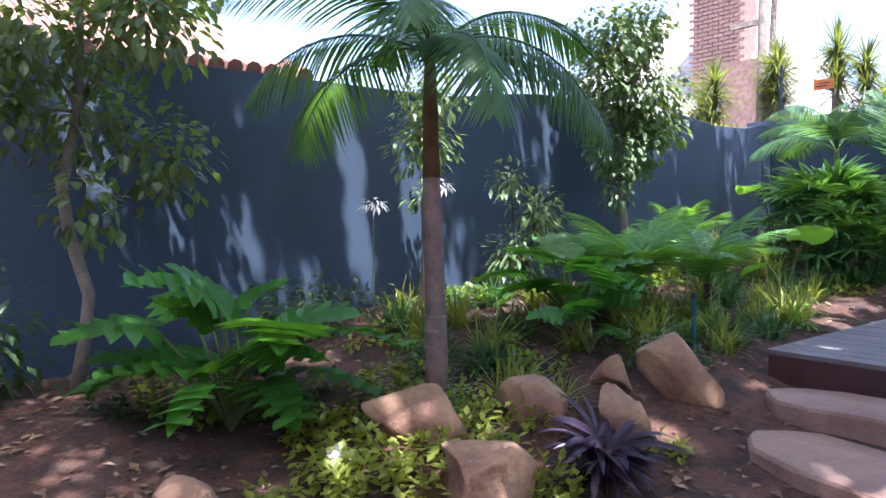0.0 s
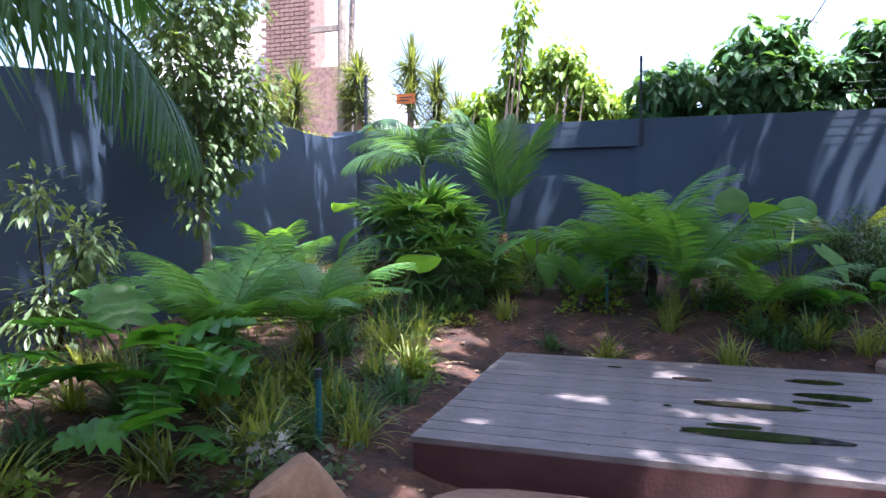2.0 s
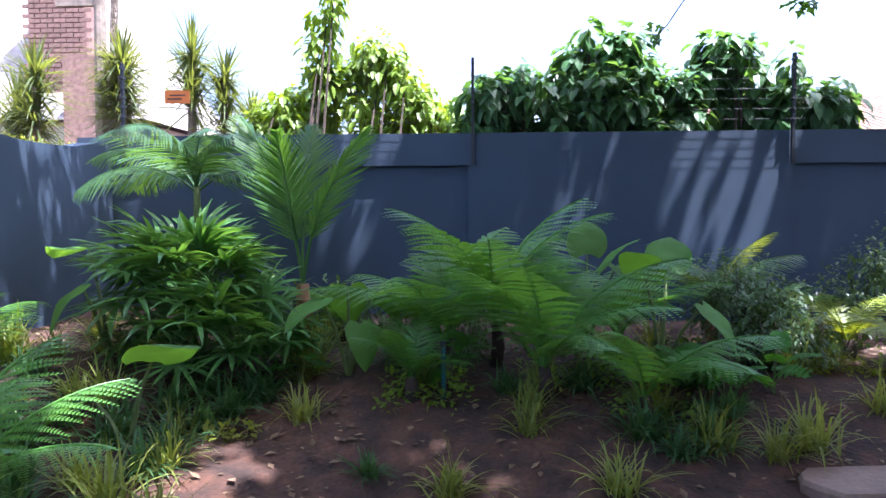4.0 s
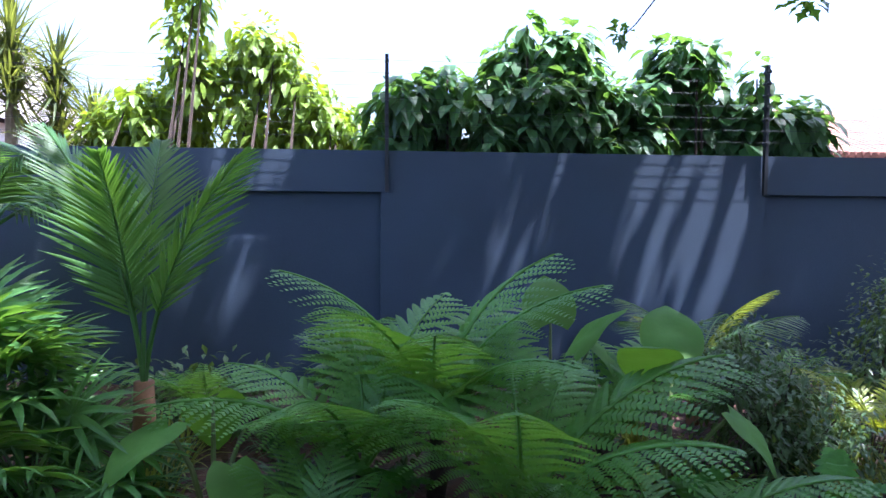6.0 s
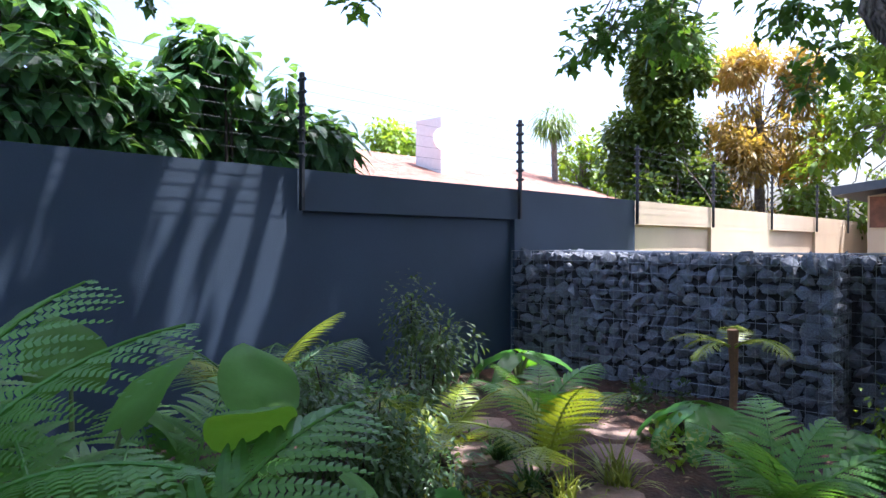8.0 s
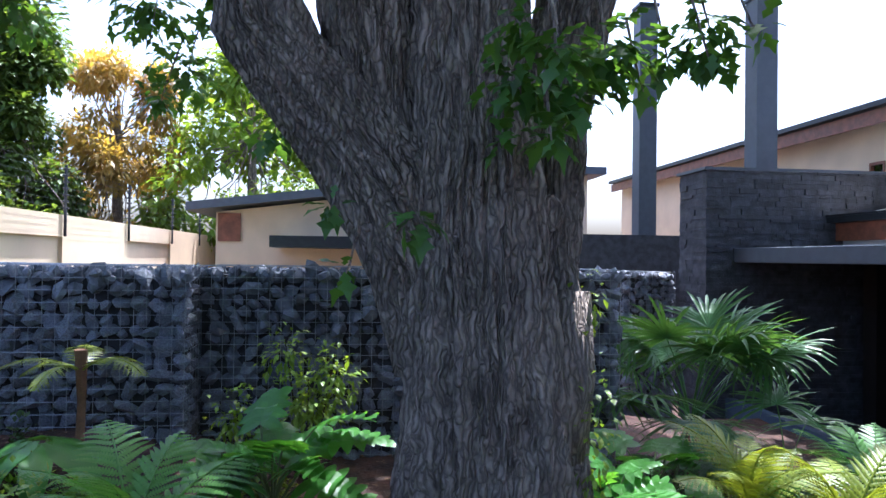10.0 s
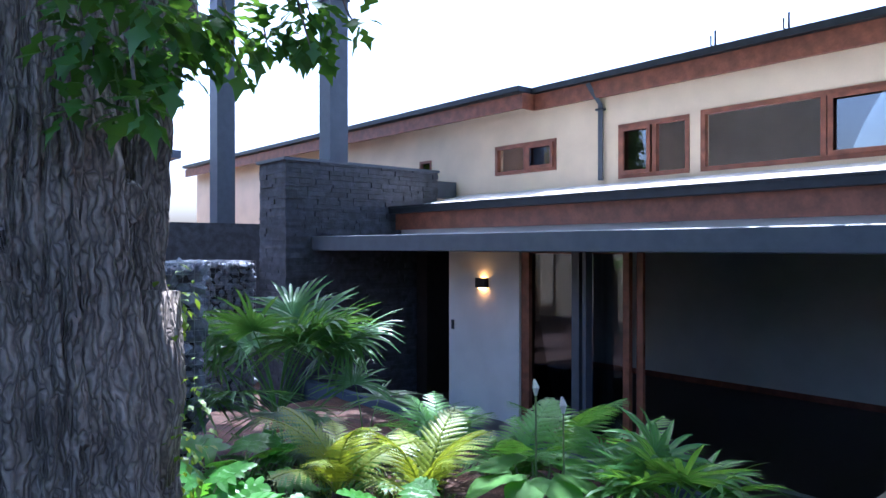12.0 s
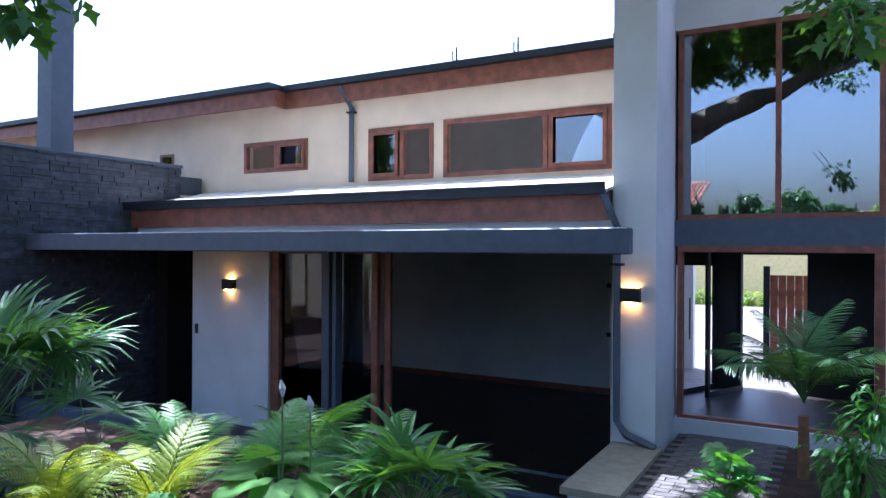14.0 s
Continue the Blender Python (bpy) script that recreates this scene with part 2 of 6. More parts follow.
# ---- mesh helpers ----
class MB:
    def __init__(self):
        self.v, self.f = [], []

    def add(self, verts, faces):
        o = len(self.v)
        self.v += [tuple(p) for p in verts]
        self.f += [tuple(i + o for i in q) for q in faces]

    def box(self, x0, y0, z0, x1, y1, z1, m=None):
        vs = [Vector((x, y, z)) for z in (z0, z1) for y in (y0, y1) for x in (x0, x1)]
        if m:
            vs = [m @ p for p in vs]
        self.add(vs, [(0, 2, 3, 1), (4, 5, 7, 6), (0, 1, 5, 4), (2, 6, 7, 3), (0, 4, 6, 2), (1, 3, 7, 5)])
        return self

    def tube(self, pts, radii, n=8, wob=0.0, seed=0):
        pts = [Vector(p) for p in pts]
        rings, rr = [], random.Random(seed)
        ref = Vector((0.31, 0.77, 0.1))
        for i, p in enumerate(pts):
            d = (pts[min(i + 1, len(pts) - 1)] - pts[max(i - 1, 0)]).normalized()
            a = d.cross(ref).normalized()
            b = d.cross(a)
            for k in range(n):
                q = 2 * math.pi * k / n
                r = radii[i] * (1 + wob * (rr.random() - 0.5))
                rings.append(p + (a * math.cos(q) + b * math.sin(q)) * r)
        fs = [(i * n + k, i * n + (k + 1) % n, (i + 1) * n + (k + 1) % n, (i + 1) * n + k) for i in range(len(pts) - 1) for k in range(n)]
        fs += [tuple(range(n))[::-1], tuple(range((len(pts) - 1) * n, len(pts) * n))]
        self.add(rings, fs)
        return self

    def strip(self, pts, widths, side, fold=0.0):
        """A leaf blade along pts, folded along its midrib."""
        side = Vector(side)
        vs, n = [], len(pts)
        for i, p in enumerate(pts):
            p = Vector(p)
            d = (Vector(pts[min(i + 1, n - 1)]) - Vector(pts[max(i - 1, 0)])).normalized()
            s = (side - d * side.dot(d)).normalized()
            up = s.cross(d) * fold * widths[i]
            vs += [p - s * widths[i] + up, p, p + s * widths[i] + up]
        fs = []
        for i in range(n - 1):
            o = i * 3
            fs += [(o, o + 1, o + 4, o + 3), (o + 1, o + 2, o + 5, o + 4)]
        self.add(vs, fs)
        return self

    def blade(self, o, d, up, length, width, droop=0.3, seg=4, fold=0.15, prof=None):
        o, d, up = Vector(o), Vector(d).normalized(), Vector(up)
        side = d.cross(up)
        if side.length < 1e-3:
            side = d.cross(Vector((1, 0.1, 0)))
        side.normalize()
        pts, ws = [], []
        for i in range(seg + 1):
            t = i / seg
            pts.append(o + d * length * t - Vector((0, 0, 1)) * droop * length * t * t)
            ws.append(width * (prof(t) if prof else (4 * t * (1 - t)) ** 0.6 * (1 - 0.35 * t) + 0.02))
        return self.strip(pts, ws, side, fold)

    def mesh(self, name, mat, smooth=False):
        me = bpy.data.meshes.new(name)
        me.from_pydata(self.v, [], self.f)
        me.materials.append(mat)
        if smooth:
            me.polygons.foreach_set("use_smooth", [True] * len(me.polygons))
        me.update()
        return me


def part(name, mb, mat, parent=None, label="", smooth=False, m=None):
    me = mb if isinstance(mb, bpy.types.Mesh) else mb.mesh(name, mat, smooth)
    ob = new(name, me)
    if parent:
        ob.parent = parent
    if m:
        ob.matrix_basis = m
    return tagged(ob, label)


def thing(name, label, category, m=None, group="", kind=""):
    ob = new(name)
    ob.empty_display_size = 0.1
    if m:
        ob.matrix_basis = m
    return tagged(ob, label, category, group, kind)


def structure(name, mb, mat, label, category, smooth=False):
    return tagged(part(name, mb, mat, None, "", smooth), label, category, "", "structure")


def bevelled(name, mb, mat, parent=None, label="", w=0.01, seg=1):
    ob = part(name, mb, mat, parent, label)
    bv = ob.modifiers.new("bevel", "BEVEL")
    bv.width, bv.segments, bv.limit_method = w, seg, "ANGLE"
    return ob


def sm(a, b, x):
    t = max(0.0, min(1.0, (x - a) / (b - a)))
    return t * t * (3 - 2 * t)


def ground_z(x, y):
    """The garden rises from the path by the house to the deck and the far wall."""
    z = 0.42 + 0.30 * sm(1.8, 4.6, y) + 0.30 * sm(6.3, 7.6, y)
    z += 0.24 * sm(-1.5, -2.4, x) * sm(7.6, 6.3, y) * sm(-1.5, 1.0, y)
    z += 0.10 * sm(-2.5, -4.5, x) + 0.22 * sm(7.2, 8.5, y)
    if x > 1.0:
        z -= 0.1 * sm(1.0, 2.0, x) * sm(4.5, 1.5, y)
    if x > 1.8:
        z += 0.15 * sm(1.9, 3.0, x) * sm(3.5, 5.5, y) * sm(7.6, 6.3, y)
    z += 0.05 * noise.noise((x * 1.1, y * 1.1, 0)) + 0.02 * noise.noise((x * 4, y * 4, 3))
    return z


# ---- large structure ----
def build_ground():
    mb = MB()
    nx, ny = 110, 100
    xs, ys = np.linspace(-5.2, 9.0, nx), np.linspace(0.25, 11.2, ny)
    vs = [(x, y, ground_z(x, y)) for y in ys for x in xs]
    fs = [(j * nx + i, j * nx + i + 1, (j + 1) * nx + i + 1, (j + 1) * nx + i) for j in range(ny - 1) for i in range(nx - 1)]
    mb.add(vs, fs)
    structure("garden_bed", mb, SOIL, "red-brown garden soil strewn with dry leaves", "soil", True)
    far = MB().box(-300, -300, -0.6, 300, 300, -0.13)
    structure("ground", far, SOIL, "bare level ground reaching to the distance", "ground")


def build_wall_north():
    """Rendered boundary wall with raised panels, a coping band and a corner."""
    y = 11.09
    mb = MB()
    mb.box(-5.6, y + 0.06, 0.4, 8.18, y + 0.3, 3.27)          # recessed body
    mb.box(-1.17, y - 0.002, 0.4, 2.29, y + 0.06, 3.27)        # thick panel
    mb.box(-5.2, y - 0.002, 2.92, -1.17, y + 0.06, 3.27)       # band
    mb.box(2.29, y - 0.002, 2.92, 5.26, y + 0.06, 3.27)
    mb.box(5.26, y - 0.002, 0.4, 8.18, y + 0.06, 3.27)
    structure("wall_north", mb, NAVY, "charcoal blue rendered boundary wall with recessed panels", "wall")
    mb = MB()
    mb.box(8.18, y + 0.06, 0.0, 30, y + 0.3, 3.27)
    mb.box(8.18, y - 0.002, 2.92, 11.0, y + 0.06, 3.27)
    mb.box(11.0, y - 0.002, 0.0, 14.1, y + 0.06, 3.27)
    mb.box(14.1, y - 0.002, 2.92, 17.4, y + 0.06, 3.27)
    mb.box(17.4, y - 0.002, 0.0, 20.4, y + 0.06, 3.27)
    structure("wall_north_far", mb, CREAM, "cream plastered stretch of boundary wall beyond the gabions", "wall")


def build_wall_west():
    mb = MB()
    n = 40
    top = lambda y: 3.02 + 0.16 * sm(4.5, 6.2, y) - 0.10 * sm(8.6, 9.6, y) + 0.12 * sm(10.2, 11.1, y)
    vs, fs = [], []
    for i in range(n + 1):
        y = -6 + 17.3 * i / n
        vs += [(-5.2, y, 0.2), (-5.2, y, top(y)), (-5.45, y, top(y)), (-5.45, y, 0.2)]
    for i in range(n):
        o = i * 4
        fs += [(o, o + 4, o + 5, o + 1), (o + 1, o + 5, o + 6, o + 2), (o + 2, o + 6, o + 7, o + 3)]
    mb.add(vs, fs)
    structure("wall_west", mb, NAVY, "charcoal blue rendered garden wall with a dipping top", "wall")


def build_deck():
    deck = thing("deck", "low grey-brown timber deck with dark red fascia boards", "deck", kind="structure")
    x0, x1, y0, y1, z = -1.92, 1.9, 4.68, 6.8, 0.98
    mb = MB()
    mb.box(x0, y0, z - 0.26, x1, y0 + 0.03, z - 0.03)
    mb.box(x0, y0 + 0.03, z - 0.26, x0 + 0.03, y1, z - 0.03)
    mb.box(x0 + 0.03, y1 - 0.03, z - 0.26, x1, y1, z - 0.03)
    mb.box(x0 + 0.1, y0 + 0.1, z - 0.1, x1, y1 - 0.1, z - 0.035)
    part("fascia", mb, FASCIA, deck, "dark red painted fascia board")
    w = 0.14
    n = int((y1 - y0) / w)
    w = (y1 - y0) / n
    b = MB().box(x0 - 0.015, 0.003, 0, x1, w - 0.003, 0.028)
    me = b.mesh("board", DECK)
    for i in range(n):
        part("board", me, DECK, deck, m=pose(0, y0 + i * w, z - 0.028 + 0.0008 * (i % 3)))


def build_gabions():
    """Wire baskets of quarry stone, stepping back one after the other."""
    rr = random.Random(4)
    stones = []
    for k in range(14):
        bm = bmesh.new()
        bmesh.ops.create_icosphere(bm, subdivisions=1, radius=1)
        sx, sy, sz = rr.uniform(0.6, 1), rr.uniform(0.7, 1.1), rr.uniform(0.4, 0.75)
        cuts = [(Vector((rr.gauss(0, 1), rr.gauss(0, 1), rr.gauss(0, 1))).normalized(), rr.uniform(0.5, 0.8)) for _ in range(5)]
        for v in bm.verts:
            c = v.co * (1 + rr.uniform(-0.12, 0.3))
            for nrm, dist in cuts:
                c -= nrm * max(0.0, c.dot(nrm) - dist)
            v.co = Vector((c.x * sx * 1.15, c.y * sy * 1.15, c.z * sz * 1.15))
        me = bpy.data.meshes.new("stone")
        bm.to_mesh(me)
        bm.free()
        me.materials.append(GABROCK)
        stones.append(me)
    # near-black fill that paints the shade seen between the stones
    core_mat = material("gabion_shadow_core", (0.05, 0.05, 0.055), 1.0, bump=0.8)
    for x0, y0, x1, y1 in ((5.2, 9.48, 6.2, 11.08), (4.93, 7.7, 5.95, 9.475), (5.4, 5.9, 6.3, 7.695), (5.4, 3.9, 6.3, 5.895), (11.0, 0.75, 12.6, 1.7)):
        z0, z1 = (0.7, 2.56) if x0 < 10 else (-0.1, 2.45)
        g = thing("gabion_basket", "gabion wall of grey broken stone in welded wire mesh", "gabion wall", group="gabion wall baskets")
        # plain dark box, no stones in it: painted shade behind the facing stones
        part("gap_shade_core", MB().box(x0 + 0.1, y0 + 0.06, z0, x1 - 0.07, y1 - 0.002, z1 - 0.08), core_mat, g)
        # outer stones, west face, end faces and top
        rest = MB()
        def put(p, big):
            me = stones[rr.randrange(14)]
            m = pose(*p, rr.uniform(0, 360), rr.uniform(-30, 30), rr.uniform(0, 360)) @ Matrix.Scale(big, 4)
            if count[0] < 290:
                part("stone", me, GABROCK, g, m=m)
                count[0] += 1
            else:
                rest.add([m @ v.co for v in me.vertices], [tuple(q.vertices) for q in me.polygons])
        count = [0 if x0 < 5.3 else 150]
        z = z0 + 0.05
        while z < z1 - 0.03:
            y = y0 + 0.05
            while y < y1 - 0.03:
                s = rr.uniform(0.06, 0.115)
                put((x0 + 0.07 + rr.uniform(-0.02, 0.02), y, z + rr.uniform(-0.03, 0.03)), s)
                y += s * 1.5
            x = x0 + 0.12
            while x < x1:
                s = rr.uniform(0.06, 0.11)
                put((x, y0 + 0.07, z + rr.uniform(-0.03, 0.03)), s)
                if x0 > 10:
                    put((x, y1 - 0.07, z + rr.uniform(-0.03, 0.03)), s)
                x += s * 1.6
            z += 0.115
        for _ in range(int((x1 - x0) * (y1 - y0) * 90)):
            put((rr.uniform(x0, x1), rr.uniform(y0, y1), z1 - 0.07 + rr.uniform(-0.02, 0.02)), rr.uniform(0.05, 0.08))
        if rest.v:
            tagged(part("packed_stone", rest, GABROCK, g), kind="stuff")
        w = MB()
        r = 0.0028
        y = y0
        while y <= y1 + 0.01:
            w.tube([(x0, y, z0), (x0, y, z1), (x1, y, z1)], [r] * 3, 4)
            y += (y1 - y0) / round((y1 - y0) / 0.1)
        z = z0
        while z <= z1 + 0.01:
            w.tube([(x1, y0, z), (x0, y0, z), (x0, y1, z)], [r] * 3, 4)
            z += (z1 - z0) / round((z1 - z0) / 0.1)
        x = x0
        while x < x1:
            w.tube([(x, y0, z0), (x, y0, z1), (x, y1, z1)], [r] * 3, 4)
            x += 0.1
        part("wire_mesh", w, WIRE, g, "galvanised welded wire mesh")


def windowed(name, parent, x0, x1, z0, z1, y, div=(), fw=0.07, mat=WOOD, depth=0.09, closed=None):
    """A timber window in an opening: frame bars, a sash and pane in each bay that stands closed."""
    xs = [x0, *div, x1]
    fr = MB().box(x0, y - depth / 2, z1 - fw, x1, y + depth / 2, z1).box(x0, y - depth / 2, z0, x1, y + depth / 2, z0 + fw)
    fr.box(x0, y - depth / 2, z0 + fw, x0 + fw, y + depth / 2, z1 - fw).box(x1 - fw, y - depth / 2, z0 + fw, x1, y + depth / 2, z1 - fw)
    w = thing(name, "reddish timber framed window with reflecting glass", "window", kind="structure")
    part("window_frame", fr, mat, w, "reddish timber frame")
    for d in div:
        part("mullion", MB().box(d - fw / 2, y - depth / 2 + 0.002, z0 + fw, d + fw / 2, y + depth / 2 + 0.004, z1 - fw), mat, w)
    for k, (a, b) in enumerate(zip(xs[:-1], xs[1:])):
        if closed is not None and k not in closed:
            continue
        if closed is not None:
            q, y1, y2 = 0.06, y + depth / 2 + 0.005, y + depth / 2 + 0.03
            sash = MB().box(a + q, y1, z0 + q, a + 2 * q, y2, z1 - q).box(b - 2 * q, y1, z0 + q, b - q, y2, z1 - q)
            sash.box(a + 2 * q, y1, z0 + q, b - 2 * q, y2, z0 + 2 * q).box(a + 2 * q, y1, z1 - 2 * q, b - 2 * q, y2, z1 - q)
            part("sash", sash, mat, w, "reddish timber sash")
        p = part("pane", MB().box(a + 0.02, y - 0.004, z0 + 0.03, b - 0.02, y + 0.004, z1 - 0.03), GLASS, w)
        p.visible_shadow = False
    return w


def wall_with_holes(mb, x0, x1, z0, z1, y0, y1, holes):
    """Boxes round rectangular holes; holes sorted by x, not overlapping."""
    x = x0
    for a, b, c, d in sorted(holes):
        if a > x:
            mb.box(x, y0, z0, a, y1, z1)
        if c > z0:
            mb.box(a, y0, z0, b, y1, c)
        if d < z1:
            mb.box(a, y0, d, b, y1, z1)
        x = b
    if x < x1:
        mb.box(x, y0, z0, x1, y1, z1)


def build_house():
    F = -1.73
    zf = -0.1
    # lower facade
    mb = MB()
    mb.box(6.95, F - 0.3, zf, 8.62, F, 2.9)
    mb.box(1.63, F - 0.3, 2.75, 10.0, F, 3.1)
    structure("wall_lounge", mb, WHITEP, "white plastered pier between dark lounge openings", "wall")
    pr = MB().box(1.14, -2.86, -0.1, 1.63, F, 6.6)
    structure("wall_pier", pr, WHITEP, "tall white plastered pier carrying a wall lamp", "wall")
    # lounge interior
    inn = MB().box(1.63, -7.2, zf, 10.0, -7.0, 2.75).box(2.0, -7.0, zf, 2.15, -3.5, 2.75).box(1.45, -3.65, zf, 1.6, F - 0.3, 2.75).box(1.6, -3.65, zf, 2.0, -3.5, 2.75)
    structure("wall_lounge_inside", inn, WHITEP, "plain white lounge wall in deep shade", "wall")
    # end wall takes the near-black floor colour to paint the lounge's shade
    structure("wall_lounge_end", MB().box(9.6, -7, zf, 9.9, F - 0.302, 2.715), FLOORSHADE, "lounge end wall coloured near black for room shade", "wall")
    structure("floor_lounge", MB().box(1.6, -7.0, zf - 0.1, 10.0, 0.0, zf), FLOORSHADE, "dark polished timber lounge floor", "floor")
    structure("ceiling_lounge", MB().box(1.6, -7.0, 2.72, 10.0, F - 0.301, 2.745), WHITEP, "white lounge ceiling in shade", "ceiling")
    structure("baseboard_lounge", MB().box(1.6, -6.998, zf, 10.0, -6.975, zf + 0.12), WOOD, "reddish timber skirting board", "baseboard")
    # sliding doors
    d = thing("sliding_door", "reddish timber framed glass sliding door stacked half open", "door", kind="structure")
    fr = MB().box(6.79, F - 0.2, zf, 6.95, F - 0.05, 2.72).box(5.0, F - 0.18, zf, 5.1, F - 0.1, 2.72).box(4.85, F - 0.26, zf, 4.95, F - 0.2, 2.72).box(5.1, F - 0.17, 2.6, 6.79, F - 0.08, 2.72).box(5.1, F - 0.17, zf, 6.79, F - 0.08, zf + 0.1)
    part("frame", fr, WOOD, d, "reddish timber frame")
    p = part("pane", MB().box(5.1, F - 0.13, zf + 0.1, 6.79, F - 0.12, 2.6), DOORGLASS, d)
    p.visible_shadow = False
    part("track", MB().box(1.63, F - 0.12, zf, 6.9, F - 0.10, zf + 0.015).box(1.63, F - 0.18, zf, 6.9, F - 0.16, zf + 0.015), WIRE, d, "bright aluminium floor track")
    col = thing("steel_column", "blue-grey painted steel column under the canopy beam", "column")
    part("shaft", MB().box(5.62, F + 0.05, zf, 5.75, F + 0.2, 2.72).box(5.5, F + 0.05, zf, 5.56, F + 0.2, 2.72), STEEL, col)
    # canopy beam and slab
    bmn = thing("canopy_beam", "long blue-grey steel beam edging the canopy", "beam", kind="structure")
    bevelled("beam", MB().box(0.95, 0.05, 2.64, 10.05, 0.2, 2.88), STEEL, bmn, w=0.012)
    part("canopy_sheet", MB().box(1.66, F + 0.002, 2.73, 10.0, 0.05, 2.77), STEEL, bmn)
    # timber fascia, gutter, low roof
    fa = thing("eave", "reddish timber fascia under a dark steel gutter", "eave", kind="structure")
    part("fascia_board", MB().box(1.64, F + 0.1, 3.02, 9.99, F + 0.14, 3.32), WOOD, fa, "reddish stained timber board")
    g = MB().box(1.64, F + 0.14, 3.32, 9.99, F + 0.3, 3.34).box(1.64, F + 0.28, 3.34, 9.99, F + 0.3, 3.44).box(1.64, F + 0.3, 3.42, 9.99, F + 0.32, 3.45)
    part("gutter", g, DARKM, fa, "dark steel gutter")
    rf = MB()
    rf.add([(1.64, F + 0.2, 3.38), (10, F + 0.2, 3.38), (10, -3.23, 3.74), (1.64, -3.23, 3.74), (1.64, F + 0.2, 3.34), (10, F + 0.2, 3.34), (10, -3.23, 3.7), (1.64, -3.23, 3.7)], [(0, 1, 2, 3), (7, 6, 5, 4), (0, 4, 5, 1)])
    structure("roof_low", rf, ROOFP, "pale lean-to roof sheet with leaf litter", "roof")
    # upper storey
    up = MB()
    holes = [(2.07, 4.73, 3.80, 4.70), (4.91, 6.16, 3.80, 4.67), (7.46, 8.98, 4.06, 4.62), (10.9, 11.3, 4.1, 4.55), (11.9, 13.2, 4.1, 4.45)]
    wall_with_holes(up, 1.63, 24, 3.1, 5.45, -3.45, -3.23, holes)
    structure("wall_upper", up, CREAM, "cream plastered upper storey wall", "wall")
    structure("wall_upper_inside", MB().box(1.63, -6.2, 3.1, 24, -6.0, 5.4), WHITEP, "shaded room wall behind the upper windows", "wall")
    structure("ceiling_upper", MB().box(1.63, -6.0, 5.38, 24, -3.45, 5.42), WHITEP, "white upper ceiling in shade", "ceiling")
    windowed("window_1", None, 2.07, 4.73, 3.80, 4.70, -3.26, (3.04,), closed=(0,))
    windowed("window_2", None, 4.91, 6.16, 3.80, 4.67, -3.26, (5.5,), closed=(1,))
    windowed("window_3", None, 7.46, 8.98, 4.06, 4.62, -3.26, (8.2,), closed=(0,))
    windowed("window_4", None, 10.9, 11.3, 4.1, 4.55, -3.26, (), 0.05)
    windowed("window_5", None, 11.9, 13.2, 4.1, 4.45, -3.26, (), 0.05)
    ev = thing("upper_eave", "dark roof edge over a reddish timber fascia", "eave", kind="structure")
    part("fascia_board", MB().box(1.63, -3.2, 5.16, 7.9, -3.14, 5.44).box(7.9, -2.88, 5.16, 24, -2.82, 5.42).box(7.9, -3.2, 5.16, 7.96, -2.88, 5.44), WOOD, ev, "reddish stained timber board")
    part("roof_edge", MB().box(1.63, -6.5, 5.45, 7.9, -3.05, 5.55).box(7.9, -6.5, 5.45, 24, -2.72, 5.55), DARKM, ev, "dark roof sheet edge")
    for x in (4.6, 3.55):
        an = thing("roof_antenna", "small dark antenna mast on the roof edge", "antenna", pose(x, -3.4, 5.55))
        part("mast", MB().tube([(0, 0, 0), (0, 0, 0.32)], [0.018, 0.014], 6), DARKM, an)
        part("arm", MB().tube([(0, 0, 0.08), (0.07, 0, 0.12), (0.07, 0, 0.26)], [0.012] * 3, 6), DARKM, an)
    # downpipes
    for name, pts in (("downpipe", [(1.70, F + 0.22, 3.36), (1.62, F + 0.2, 3.15), (1.56, F + 0.09, 2.95), (1.56, F + 0.07, 2.6), (1.56, F + 0.07, 0.72), (1.45, F + 0.07, 0.58), (1.12, F + 0.09, 0.47)]), ("downpipe", [(6.68, -3.1, 5.42), (6.62, -3.16, 5.25), (6.48, -3.18, 5.05), (6.48, -3.18, 3.8)])):
        ob = thing(name, "blue-grey painted steel downpipe fixed to the wall", "downpipe")
        part("pipe", MB().tube(pts, [0.05] * len(pts), 4), STEEL, ob)
        mid = pts[len(pts) // 2]
        part("bracket", MB().box(mid[0] - 0.07, mid[1] - 0.06, mid[2] - 0.1, mid[0] + 0.07, mid[1] + 0.055, mid[2] - 0.07), DARKM, ob)
    # hall glazing
    y = -2.8
    structure("wall_hall_sill", MB().box(-5.5, y - 0.2, 0.2, 1.139, y + 0.1, 0.60), WHITEP, "white plastered sill under the hall doors", "wall")
    structure("wall_hall_right", MB().box(-5.5, y - 0.2, 0.6, -1.1, y + 0.05, 6.6), WHITEP, "white plastered wall beside the hall glazing", "wall")
    structure("wall_hall_band", MB().box(-1.1, y - 0.15, 2.74, 1.139, y + 0.04, 3.06), STEEL, "blue-grey steel band between the glazing", "wall")
    structure("wall_hall_head", MB().box(-1.1, y - 0.2, 5.42, 1.139, y + 0.05, 6.6), WHITEP, "white plastered wall over the tall window", "wall")
    windowed("window_6", None, -1.1, 1.1, 3.06, 5.42, y, (-0.03,), 0.06)
    hd = thing("door_1", "tall reddish timber hall door frame standing open", "door", kind="structure")
